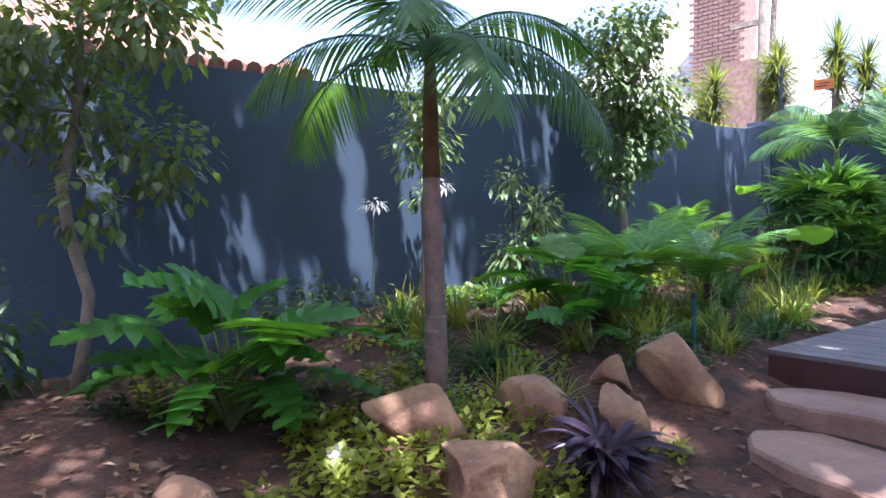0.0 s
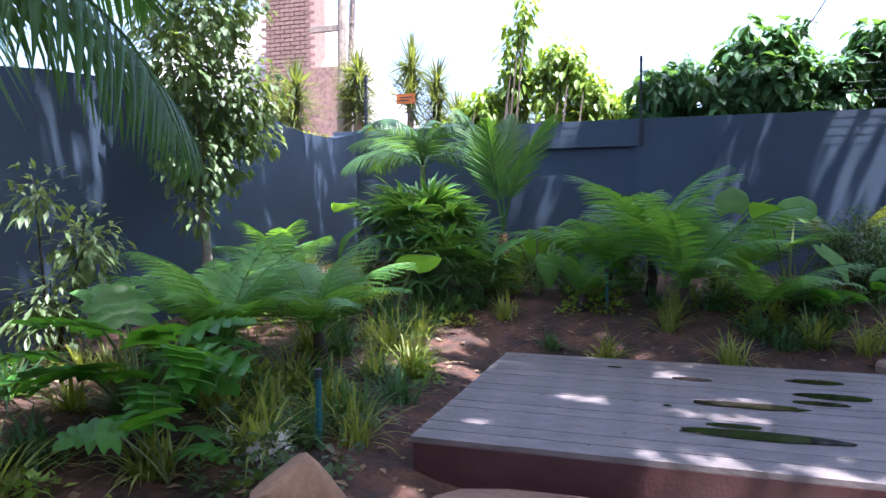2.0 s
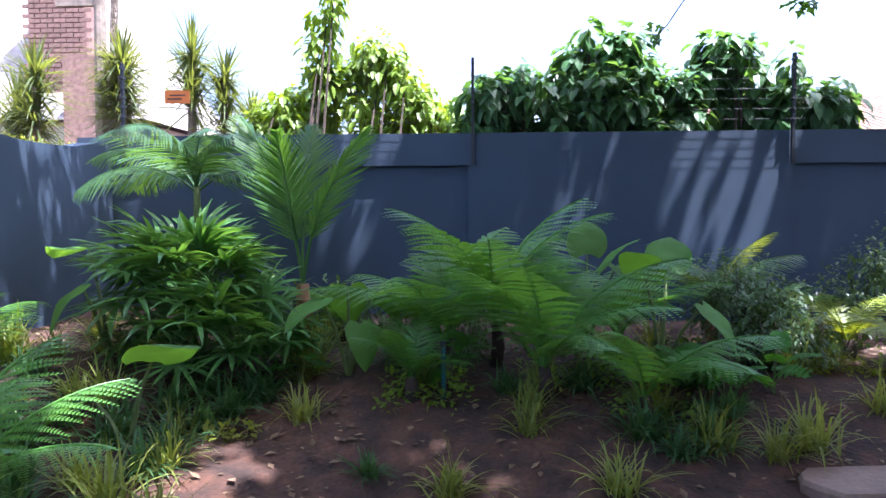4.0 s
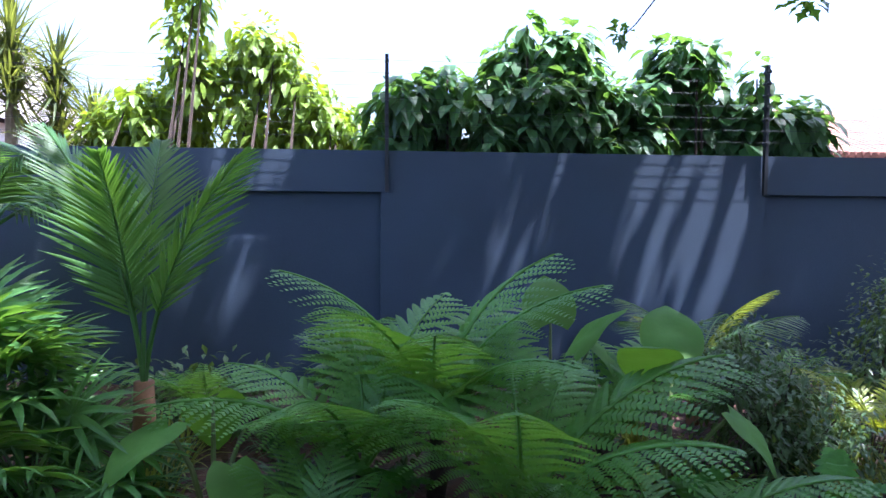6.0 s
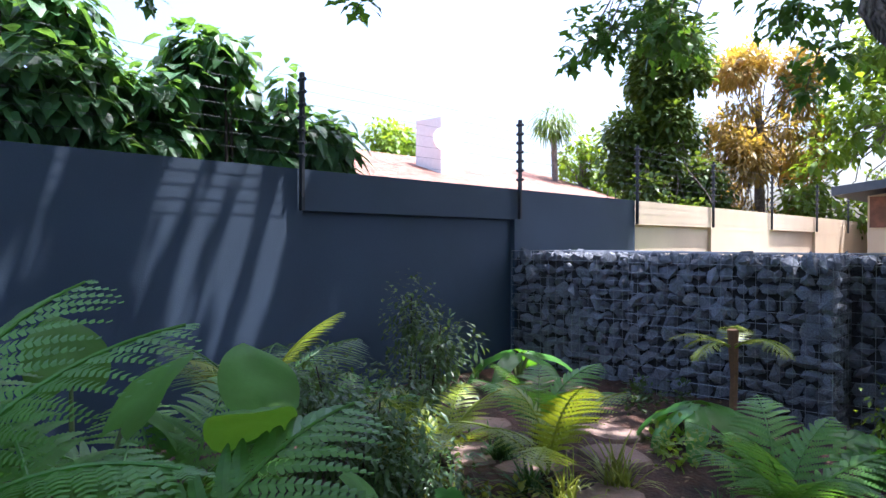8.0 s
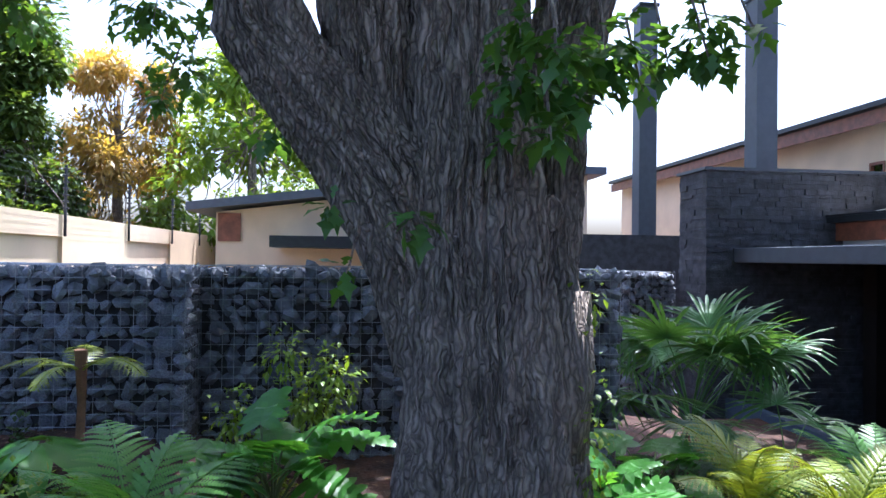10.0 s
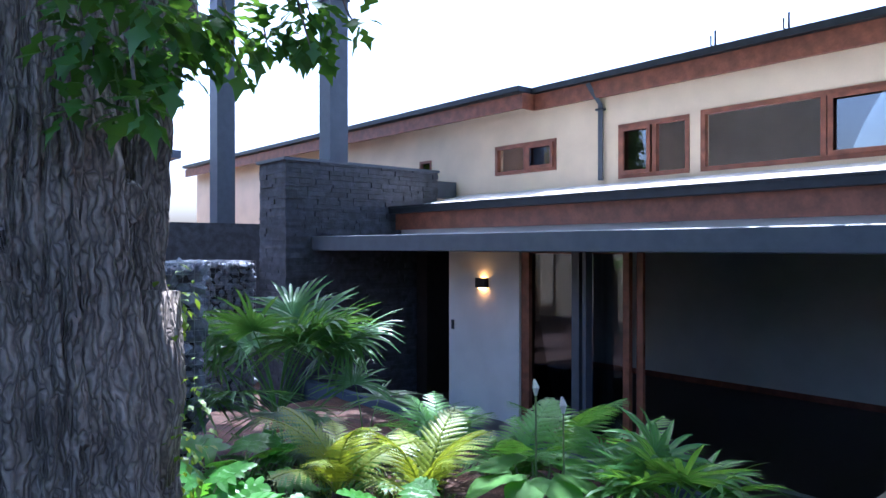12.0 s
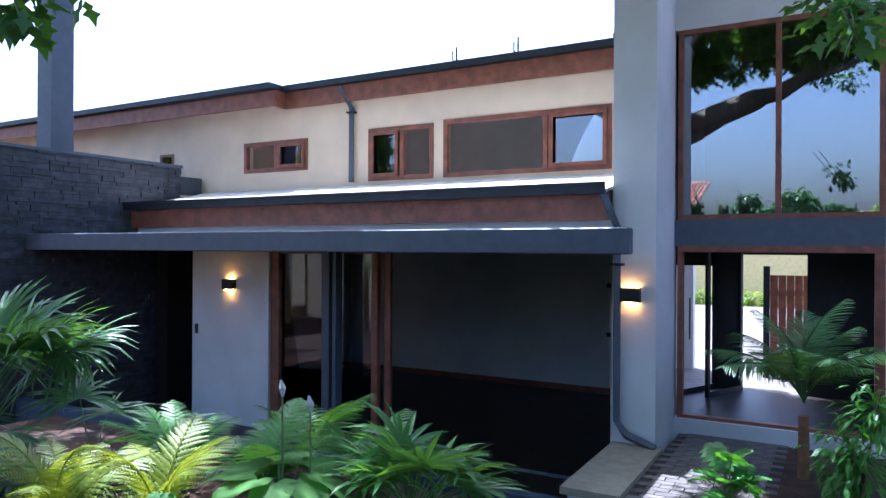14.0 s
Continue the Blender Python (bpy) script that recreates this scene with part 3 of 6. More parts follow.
    part("frame", MB().box(1.04, y - 0.06, 0.6, 1.1, y + 0.05, 2.74).box(-1.1, y - 0.06, 0.6, -1.0, y + 0.05, 2.74).box(-1.0, y - 0.06, 2.66, 1.04, y + 0.05, 2.74).box(-1.0, y - 0.06, 0.6, 1.04, y + 0.05, 0.64), WOOD, hd, "reddish timber frame")
    structure("floor_hall", MB().box(-1.6, -5.0, 0.5, 1.99, y - 0.2, 0.6), FLOORSHADE, "dark polished hall floor", "floor")
    # hall walls and ceiling: interior shade put into their near-black colour
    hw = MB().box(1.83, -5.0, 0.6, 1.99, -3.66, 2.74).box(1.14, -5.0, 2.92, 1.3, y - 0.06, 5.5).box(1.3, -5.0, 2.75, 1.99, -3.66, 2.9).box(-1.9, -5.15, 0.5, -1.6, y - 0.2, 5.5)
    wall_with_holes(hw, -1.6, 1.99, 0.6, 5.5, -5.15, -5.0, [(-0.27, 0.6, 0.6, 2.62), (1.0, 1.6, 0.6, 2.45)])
    structure("wall_hall_inside", hw, FLOORSHADE, "hall walls coloured near black for room shade", "wall")
    structure("ceiling_hall", MB().box(-1.9, -5.15, 5.5, 2.0, y - 0.2, 5.6), FLOORSHADE, "hall ceiling coloured near black for room shade", "ceiling")
    bd = thing("door_2", "dark steel framed entrance door standing open at the back of the hall", "door", kind="structure")
    for a in (0.62, 0.98):
        m = pose(a, -4.97, 0.6, 0, 0, 66)
        part("leaf", MB().box(0, 0, 0, 0.06, 0.05, 2.15).box(0.84, 0, 0, 0.9, 0.05, 2.15).box(0.06, 0, 0, 0.84, 0.05, 0.08).box(0.06, 0, 2.07, 0.84, 0.05, 2.15), DARKM, bd, m=m)
        part("handle", MB().tube([(0.78, 0.1, 0.8), (0.78, 0.1, 1.4)], [0.012] * 2, 6), DARKM, bd, m=m)
    structure("driveway", MB().box(-12, -24, 0.4, 1.99, -5.16, 0.52).box(1.99, -24, 0.4, 14, -7.3, 0.52), PAVE, "pale sunlit paved driveway", "driveway")
    gt = thing("timber_gate", "reddish boarded timber gate across the driveway", "gate", pose(-0.9, -6.8, 0.52))
    for k in range(10):
        part("board", MB().box(k * 0.125, 0, 0.05, k * 0.125 + 0.118, 0.03, 1.75), WOOD, gt)
    for z in (0.3, 1.4):
        part("rail", MB().box(0, -0.04, z, 1.25, -0.002, z + 0.1), DARKM, gt)
    part("post", MB().box(1.25, -0.05, 0, 1.35, 0.05, 1.9), DARKM, gt)
    yw = material("yellow_plaster", (0.6, 0.5, 0.22), 0.9, var=0.1)
    structure("wall_street", MB().box(-14, -24.2, 0.4, 16, -24, 2.6), yw, "yellow plastered street wall", "wall")
    # path, slab
    structure("coping_slab", MB().box(1.06, -1.729, 0.4, 1.62, 0.06, 0.47), CONC, "pale concrete coping slab beside the brick path", "slab")
    structure("wall_terrace", MB().box(1.12, -1.728, -0.1, 1.55, 0.04, 0.399), WHITEP, "low retaining wall under the coping slab", "wall")
    structure("terrace_retaining", MB().box(1.55, 0.2, -0.13, 10.0, 0.34, 0.42), NAVY, "low retaining wall edging the planting", "wall")
    pv = structure("path", MB().box(-5.2, -2.7, 0.3, 1.059, 0.9, 0.415), SOIL, "brick paved path beside the house", "path")
    me = MB().box(0.004, 0.004, 0, 0.216, 0.106, 0.02).mesh("paver", PAVE)
    k = 0
    for i in range(26):
        for j in range(5):
            part("paver", me, PAVE, pv, m=pose(1.05 - 0.22 * (j + 1) + (0.11 if i % 2 else 0) - 0.11, -2.68 + 0.11 * i, 0.414))
            k += 1
    # slate clad chimney block
    sb = structure("wall_slate_block", MB().box(10.03, -2.62, -0.1, 10.97, 0.66, 4.16), SLATE, "dark slate clad chimney block", "wall")
    rr = random.Random(7)
    z = -0.1
    cnt = 0
    rest = MB()
    while z < 4.14:
        h = rr.choice((0.05, 0.07, 0.09))
        h = min(h, 4.16 - z)
        yy = 0.69
        while yy > -2.62:
            L = min(rr.uniform(0.18, 0.5), yy + 2.64)
            t = rr.uniform(0.012, 0.045)
            if z > 2.4 and cnt < 290:
                part("slate_strip", MB().box(10.03 - t, yy - L + 0.003, z + 0.003, 10.03, yy, z + h), SLATE, sb)
                cnt += 1
            else:
                rest.box(10.03 - t, yy - L + 0.003, z + 0.003, 10.03, yy, z + h)
            yy -= L
        xx = 10.03
        while xx < 10.97:
            L = min(rr.uniform(0.2, 0.5), 10.99 - xx)
            rest.box(xx, 0.66, z + 0.003, xx + L - 0.003, 0.66 + rr.uniform(0.01, 0.035), z + h)
            xx += L
        z += h
    tagged(part("slate_courses", rest, SLATE, sb), kind="stuff")
    structure("coping_block", MB().box(9.97, -2.66, 4.16, 11.03, 0.73, 4.21), STEEL, "thin grey coping on the slate block", "trim")
    structure("wall_parapet", MB().box(10.1, -3.22, 3.7, 10.4, -2.66, 4.02), STEEL, "grey plastered parapet behind the block", "wall")
    structure("wall_slate_low", MB().box(13.0, -2.0, -0.1, 13.6, 4.5, 3.18), SLATE, "lower dark slate clad wall", "wall")
    for x, yy, z0, z1 in ((10.5, -0.55, 4.21, 7.2), (13.3, 0.38, 3.18, 8.0)):
        c = thing("steel_flue", "square blue-grey steel flue standing on the slate wall", "chimney", group="steel flues")
        part("shaft", MB().box(x - 0.19, yy - 0.19, z0, x + 0.19, yy + 0.19, z1), STEEL, c)
        part("cap", MB().box(x - 0.22, yy - 0.22, z1, x + 0.22, yy + 0.22, z1 + 0.06), DARKM, c)
    # far wing of the house, and the outbuilding beyond the gabions
    fw = thing("far_wing", "cream plastered single storey wing with a dark flat roof", "house")
    part("wall", MB().box(17.0, 4.2, -0.1, 27, 9.9, 3.72).box(17.6, 0.2, -0.1, 27, 4.2, 4.95), CREAM, fw)
    rs = MB()
    rs.add([(16.4, 10.5, 3.72), (27, 10.5, 3.72), (27, 4.2, 4.5), (16.4, 4.2, 4.5), (16.4, 10.5, 3.92), (27, 10.5, 3.92), (27, 4.2, 4.7), (16.4, 4.2, 4.7)], [(3, 2, 1, 0), (4, 5, 6, 7), (0, 4, 7, 3), (0, 1, 5, 4), (3, 7, 6, 2)])
    part("roof", rs.box(17.2, -0.2, 4.95, 27.4, 4.19, 5.15), STEEL, fw, "dark sloping roof edge")
    gb = MB()
    gb.add([(17.0, 9.9, 3.72), (17.0, 4.2, 3.72), (17.0, 4.2, 4.48), (17.2, 9.9, 3.72), (17.2, 4.2, 3.72), (17.2, 4.2, 4.48)], [(0, 1, 2), (5, 4, 3), (0, 2, 5, 3)])
    part("gable", gb, CREAM, fw)
    part("timber_panel", MB().box(16.95, 9.3, 3.0, 16.998, 9.85, 3.7), WOOD, fw, "reddish timber panel")
    part("timber_panel", MB().box(16.95, 4.6, 3.3, 16.998, 6.0, 4.25), WOOD, fw, "reddish timber panel")
    part("canopy", MB().box(15.4, 4.4, 2.85, 16.94, 8.4, 3.12), DARKM, fw, "dark flat canopy")
    # wall lamps
    for x, z in ((7.74, 2.11), (1.41, 2.17)):
        l = thing("wall_lamp", "black up-and-down wall lamp glowing warm on plaster", "wall lamp", group="wall lamps")
        part("housing", MB().box(x - 0.11, F + 0.004, z - 0.08, x + 0.11, F + 0.1, z - 0.065).box(x - 0.11, F + 0.004, z + 0.065, x - 0.105, F + 0.1, z + 0.08).box(x - 0.11, F + 0.09, z - 0.08, x + 0.11, F + 0.1, z + 0.08).box(x - 0.11, F + 0.004, z - 0.065, x - 0.1, F + 0.09, z + 0.08).box(x + 0.1, F + 0.004, z - 0.065, x + 0.11, F + 0.09, z + 0.08), DARKM, l, "black metal housing")
        part("bulb", MB().box(x - 0.07, F + 0.02, z + 0.01, x + 0.07, F + 0.07, z + 0.07), LAMPG, l)
        part("bulb", MB().box(x - 0.07, F + 0.02, z - 0.1, x + 0.07, F + 0.07, z - 0.082), LAMPG, l)
    for x, z in ((3.1, 1.05), (3.1, 2.0)):
        s = thing("socket_plate", "dark socket plate on the lounge wall", "socket")
        part("plate", MB().box(x - 0.12, -6.995, z - 0.04, x + 0.12, -6.98, z + 0.04), DARKM, s)
    s = thing("switch_plate", "black switch plate on the white pier", "switch")
    part("plate", MB().box(8.48, F + 0.002, 1.28, 8.54, F + 0.02, 1.44), DARKM, s)


build_ground()
build_wall_north()
build_wall_west()
build_deck()
build_house()


# ---- plants: blades, fronds and leaves ----
Z = Vector((0, 0, 1))


def arc(L, lift, droop, n):
    """Points of an arching stalk that starts along +x, lifted by lift degrees, bending down."""
    pts, p, a = [Vector((0, 0, 0))], Vector((0, 0, 0)), radians(lift)
    for i in range(n):
        p = p + Vector((math.cos(a), 0, math.sin(a))) * (L / n)
        a -= radians(droop) / n
        pts.append(p.copy())
    return pts


def frond_mesh(name, mat, L, lift, droop, pairs, pl, pw, start=0.2, fern=False, sag=0.2, vee=0.25, taper=0.75, seed=0, ang=62):
    rr = random.Random(seed)
    pts = arc(L, lift, droop, 14)
    mb = MB()
    mb.tube(pts, [0.009 * L * (1 - 0.8 * i / 14) + 0.002 for i in range(15)], 5)
    for k in range(pairs):
        t = start + (1 - start) * k / (pairs - 1)
        i = min(13, int(t * 14))
        f = t * 14 - i
        p = pts[i].lerp(pts[i + 1], f)
        d = (pts[i + 1] - pts[i]).normalized()
        up = Vector((0, -1, 0)).cross(d) * -1
        u = (t - start) / (1 - start)
        ln = pl * (math.sin(math.pi * min(1, 0.14 + 0.86 * u ** taper)) ** 0.7 + 0.12) * rr.uniform(0.9, 1.08)
        for s in (-1, 1):
            a = radians(ang - 25 * u + rr.uniform(-4, 4))
            pd = (d * math.cos(a) + Vector((0, s, 0)) * math.sin(a) + up * vee).normalized()
            if not fern:
                mb.blade(p, pd, up, ln, pw, sag, 4, 0.2, lambda q: (1 - q) ** 0.55 * min(1, 0.35 + 4 * q))
                continue
            # a pinna with a toothed edge: short leaflets on both sides of its rib
            m = max(6, int(ln / 0.018))
            for j in range(m):
                q = (j + 0.5) / m
                c = p + pd * ln * q - Z * sag * ln * q * q
                w = pw * (1 - q) ** 0.6 * min(1, 0.6 + 3 * q)
                sd = pd.cross(up).normalized()
                e = ln / m * 0.5
                lean = pd * w * 0.45
                n0 = -Z * w * 0.15
                mb.add([c - pd * e, c + pd * e, c + sd * w + lean + pd * e * 0.55 + n0, c + sd * w + lean - pd * e * 0.7 + n0], [(0, 1, 2, 3)])
                mb.add([c - pd * e, c + pd * e, c - sd * w + lean + pd * e * 0.55 + n0, c - sd * w + lean - pd * e * 0.7 + n0], [(3, 2, 1, 0)])
    return mb.mesh(name, mat)


def rosette(name, label, category, x, y, meshes, n, z=0.0, spread=1.0, tilt=(0, 0), turn=0.0, trunk=None, seed=0, part_name="frond", group="", arc_turn=360):
    """Fronds set round a crown, each one a part."""
    rr = random.Random(seed)
    g = ground_z(x, y)
    ob = thing(name, label, category, pose(x, y, g), group)
    if trunk:
        trunk(ob)
    for k in range(n):
        s = spread * rr.uniform(0.8, 1.1)
        m = pose(0, 0, z + rr.uniform(-0.02, 0.02), rr.uniform(-8, 8), rr.uniform(*tilt), turn + arc_turn * (k + rr.uniform(-0.3, 0.3)) / n) @ Matrix.Scale(s, 4)
        part(part_name, meshes[k % len(meshes)], None, ob, m=m)
    return ob


def lobed_leaf(mb, o, d, L, W, droop=0.3, roll=0.0, lobes=6):
    """A deeply cut philodendron blade: a midrib strip with tapering side lobes."""
    d = Vector(d).normalized()
    side = d.cross(Z).normalized()
    side = (side * math.cos(roll) + Z * math.sin(roll)).normalized()
    up = side.cross(d)
    P = lambda t: Vector(o) + d * L * t - Z * droop * L * t * t
    mb.strip([P(t) for t in (0, 0.3, 0.6, 0.85, 1)], [W * 0.22, W * 0.36, W * 0.3, W * 0.17, 0.004], side, 0.12)
    for k in range(lobes):
        t = 0.04 + 0.8 * k / (lobes - 1)
        for s in (-1, 1):
            a = radians(112 - 72 * t)
            ld = d * math.cos(a) + side * s * math.sin(a) + up * 0.12
            ln = W * (1.0 - 0.55 * t) * (0.85 + 0.2 * ((k * 7) % 3) / 2)
            mb.blade(P(t), ld, up, ln * 0.95, W * 0.155, 0.25, 4, 0.08, lambda q: (0.75 + 0.5 * math.sin(3.0 * q)) * (1 - q ** 3) ** 0.8 + 0.02)


def philo_mesh(seed, mat):
    rr = random.Random(seed)
    L = rr.uniform(0.5, 0.85)
    pts = arc(L, rr.uniform(58, 72), rr.uniform(25, 50), 6)
    mb = MB()
    lobed_leaf(mb, pts[-1], (pts[-1] - pts[-2]) * 1.0 + Vector((0.1, rr.uniform(-0.05, 0.05), -0.02)), 0.52, 0.33, rr.uniform(0.25, 0.6), rr.uniform(-0.35, 0.35), 6)
    return mb.mesh("leaf", mat), MB().tube(pts, [0.011] * 7, 5).mesh("stalk", STEMG)


def ear_mesh(mat, L=0.5, W=0.22, droop=0.5, seed=0):
    mb = MB()
    prof = lambda q: max(0.02, math.sin(math.pi * min(1, 0.16 + 0.84 * q ** 0.8)) ** 0.75)
    n, cols = 9, 6
    vs = []
    rr = random.Random(seed)
    for i in range(n + 1):
        q = i / n
        for j in range(cols + 1):
            s = j / cols * 2 - 1
            back = -0.14 * L * abs(s) * (1 - q) ** 3
            vs.append((L * q + back, s * W * prof(q), -droop * L * q * q + 0.18 * W * abs(s) - 0.12 * W * s * s + 0.012 * math.sin(9 * q + 3 * abs(s)) + rr.uniform(-0.003, 0.003)))
    fs = [(i * (cols + 1) + j, i * (cols + 1) + j + 1, (i + 1) * (cols + 1) + j + 1, (i + 1) * (cols + 1) + j) for i in range(n) for j in range(cols)]
    mb.add(vs, fs)
    return mb.mesh("leaf", mat, True)


def fan_mesh(mat, seed, n=11, L=0.42, w=0.018, stalk=0.5, open_deg=200, sag=0.35):
    rr = random.Random(seed)
    pts = arc(stalk, rr.uniform(50, 70), rr.uniform(15, 45), 5)
    mb = MB()
    mb.tube(pts, [0.006] * 6, 4)
    d0 = (pts[-1] - pts[-2]).normalized()
    up = (Vector((0, 1, 0)).cross(d0)) * -1
    for k in range(n):
        a = radians(open_deg * (k / (n - 1) - 0.5))
        d = d0 * math.cos(a) + Vector((0, 1, 0)) * math.sin(a) + up * 0.08
        mb.blade(pts[-1], d, up, L * (1 - 0.3 * abs(k / (n - 1) - 0.5)) * rr.uniform(0.9, 1.05), w, sag * rr.uniform(0.5, 1.4), 4, 0.25, lambda q: min(1, 0.3 + 2.5 * q) * (1 - q ** 4) + 0.05)
    return mb.mesh("leaf_fan", mat)


def tuft_mesh(mat, seed, n=70, L=0.42, w=0.006):
    rr = random.Random(seed)
    mb = MB()
    for _ in range(n):
        a, e = rr.uniform(0, 6.28), radians(rr.uniform(38, 86))
        d = Vector((math.cos(a) * math.cos(e), math.sin(a) * math.cos(e), math.sin(e)))
        ln = L * rr.uniform(0.6, 1.15)
        mb.blade((rr.gauss(0, 0.03), rr.gauss(0, 0.03), -0.02), d, Z, ln, w * rr.uniform(0.7, 1.3), rr.uniform(0.3, 0.75), 5, 0.2, lambda q: (1 - q) ** 0.5)
    return mb.mesh("grass_tuft", mat)


def leaf_at(mb, p, d, size, wide, droop, seg=2, fold=0.2):
    mb.blade(p, d, Z, size, wide * size, droop, seg, fold)


def leaf_cloud(mb, blobs, n, size, wide, rr, hang=0.3, seg=2, shell=0.45, lobed=False, grows=None):
    """Leaves scattered in ellipsoid clumps, thickest near their outside."""
    tot = sum(b[3] * b[4] * b[5] for b in blobs)
    for bx, by, bz, rx, ry, rz in blobs:
        for _ in range(max(4, int(n * rx * ry * rz / tot))):
            a, c = rr.uniform(0, 6.283), rr.uniform(-1, 1)
            r = rr.uniform(shell, 1.0) * (1 + 0.18 * noise.noise((bx + 3 * math.cos(a), by + 3 * math.sin(a), bz + 3 * c)))
            s = math.sqrt(1 - c * c)
            u = Vector((math.cos(a) * s, math.sin(a) * s, c))
            p = Vector((bx + u.x * rx * r, by + u.y * ry * r, bz + u.z * rz * r))
            if grows and not grows(p):
                continue
            d = (u + Vector((rr.uniform(-1, 1), rr.uniform(-1, 1), rr.uniform(-1, 0.6) - hang))).normalized()
            sz = size * rr.uniform(0.6, 1.2)
            if lobed:
                sd = d.cross(Z + u * 0.3).normalized()
                w = wide * sz
                q = [p, p + d * sz * 0.25 + sd * w * 0.6, p + d * sz * 0.38 + sd * w * 0.3, p + d * sz * 0.58 + sd * w, p + d * sz * 0.72 + sd * w * 0.45, p + d * sz - Z * 0.15 * sz,
                     p + d * sz * 0.72 - sd * w * 0.45, p + d * sz * 0.58 - sd * w, p + d * sz * 0.38 - sd * w * 0.3, p + d * sz * 0.25 - sd * w * 0.6]
                mb.add(q, [(0, 1, 2, 8, 9), (2, 3, 4, 5, 6, 7, 8)])
            else:
                leaf_at(mb, p, d, sz, wide, hang, seg)


def limbs(mb, base, tips, r0, seed, n=8, wob=0.12):
    rr = random.Random(seed)
    for t in tips:
        b, t = Vector(base), Vector(t)
        pts = [b.lerp(t, k / 6) + Vector((rr.uniform(-1, 1), rr.uniform(-1, 1), rr.uniform(-0.5, 0.5))) * 0.06 * (t - b).length * math.sin(math.pi * k / 6) for k in range(7)]
        mb.tube(pts, [r0 * (1 - 0.85 * k / 6) for k in range(7)], n, wob, seed)


def tree(name, label, bark, leafm, x, y, trunk_pts, radii, blobs, n, size, wide, seed, base_z=None, hang=0.3, lobed=False, seg=2, tips=True, category="tree"):
    g = ground_z(x, y) if base_z is None else base_z
    rr = random.Random(seed)
    ob = thing(name, label, category, pose(x, y, g))
    tp = [(px, py, pz) for px, py, pz in trunk_pts]
    mb = MB().tube(tp, radii, 9, 0.12, seed)
    if tips:
        limbs(mb, tp[-2], [(b[0], b[1], b[2]) for b in blobs], radii[-1] * 0.8, seed, 5)
    part("trunk", mb, bark, ob, smooth=True)
    mc = MB()
    leaf_cloud(mc, blobs, n, size, wide, rr, hang, seg, 0.35, lobed)
    part("crown", mc, leafm, ob)
    return ob


def rock(x, y, sx, sy, sz, rz=0, lean=0, sink=0.3, mat=ROCK, seed=0, label="rounded orange-brown sandstone rock on the soil"):
    bm = bmesh.new()
    bmesh.ops.create_icosphere(bm, subdivisions=4, radius=1)
    rq = random.Random(seed + 50)
    cuts = [(Vector((rq.uniform(-1, 1), rq.uniform(-1, 1), rq.uniform(-0.3, 1))).normalized(), rq.uniform(0.6, 0.85)) for _ in range(9)]
    for v in bm.verts:
        c = v.co.copy()
        for a in range(3):
            c[a] = math.copysign(abs(c[a]) ** 0.5, c[a])
        k = 1 + 0.42 * noise.noise(c * 1.1 + Vector((seed * 7, 0, 0))) + 0.05 * noise.noise(c * 4 + Vector((seed, 3, 0)))
        c *= k
        for nrm, dist in cuts:
            over = c.dot(nrm) - dist
            if over > 0:
                c -= nrm * over * 0.92
        v.co = Vector((c.x * sx, c.y * sy, c.z * sz))
    me = bpy.data.meshes.new("rock")
    bm.to_mesh(me)
    bm.free()
    me.materials.append(mat)
    me.polygons.foreach_set("use_smooth", [True] * len(me.polygons))
    ob = new("rock", me)
    ob.matrix_basis = pose(x, y, ground_z(x, y) + sz * (0.85 - sink), 0, 0, rz) @ pose(0, 0, 0, 0, lean, 0)
    return tagged(ob, label, "rock")


def slab(x, y, z, sx, sy, h, rz, seed, label, n=14, mat=SLABM):
    """A flat split stone with a broken outline."""
    rr = random.Random(seed)
    mb = MB()
    rim = []
    for k in range(n):
        a = 2 * math.pi * k / n
        c, s = math.cos(a), math.sin(a)
        q = 1 / max(abs(c), abs(s)) ** 0.75 * rr.uniform(0.9, 1.06)
        rim.append((c * q * sx / 2, s * q * sy / 2))
    vs = [(a * 0.96, b * 0.96, h + rr.uniform(-0.006, 0.006)) for a, b in rim] + [(a, b, h - 0.02) for a, b in rim] + [(a * rr.uniform(0.96, 1.03), b * rr.uniform(0.96, 1.03), -0.25) for a, b in rim]
    fs = [tuple(range(n))]
    for r in (0, 1):
        fs += [(r * n + k, (r + 1) * n + k, (r + 1) * n + (k + 1) % n, r * n + (k + 1) % n) for k in range(n)]
    mb.add(vs, fs)
    ob = part("stepping_stone", mb, mat, None)
    ob.matrix_basis = pose(x, y, z - h, rr.uniform(-1, 1), rr.uniform(-1, 1), rz)
    return tagged(ob, label, "stone step", "stone steps")


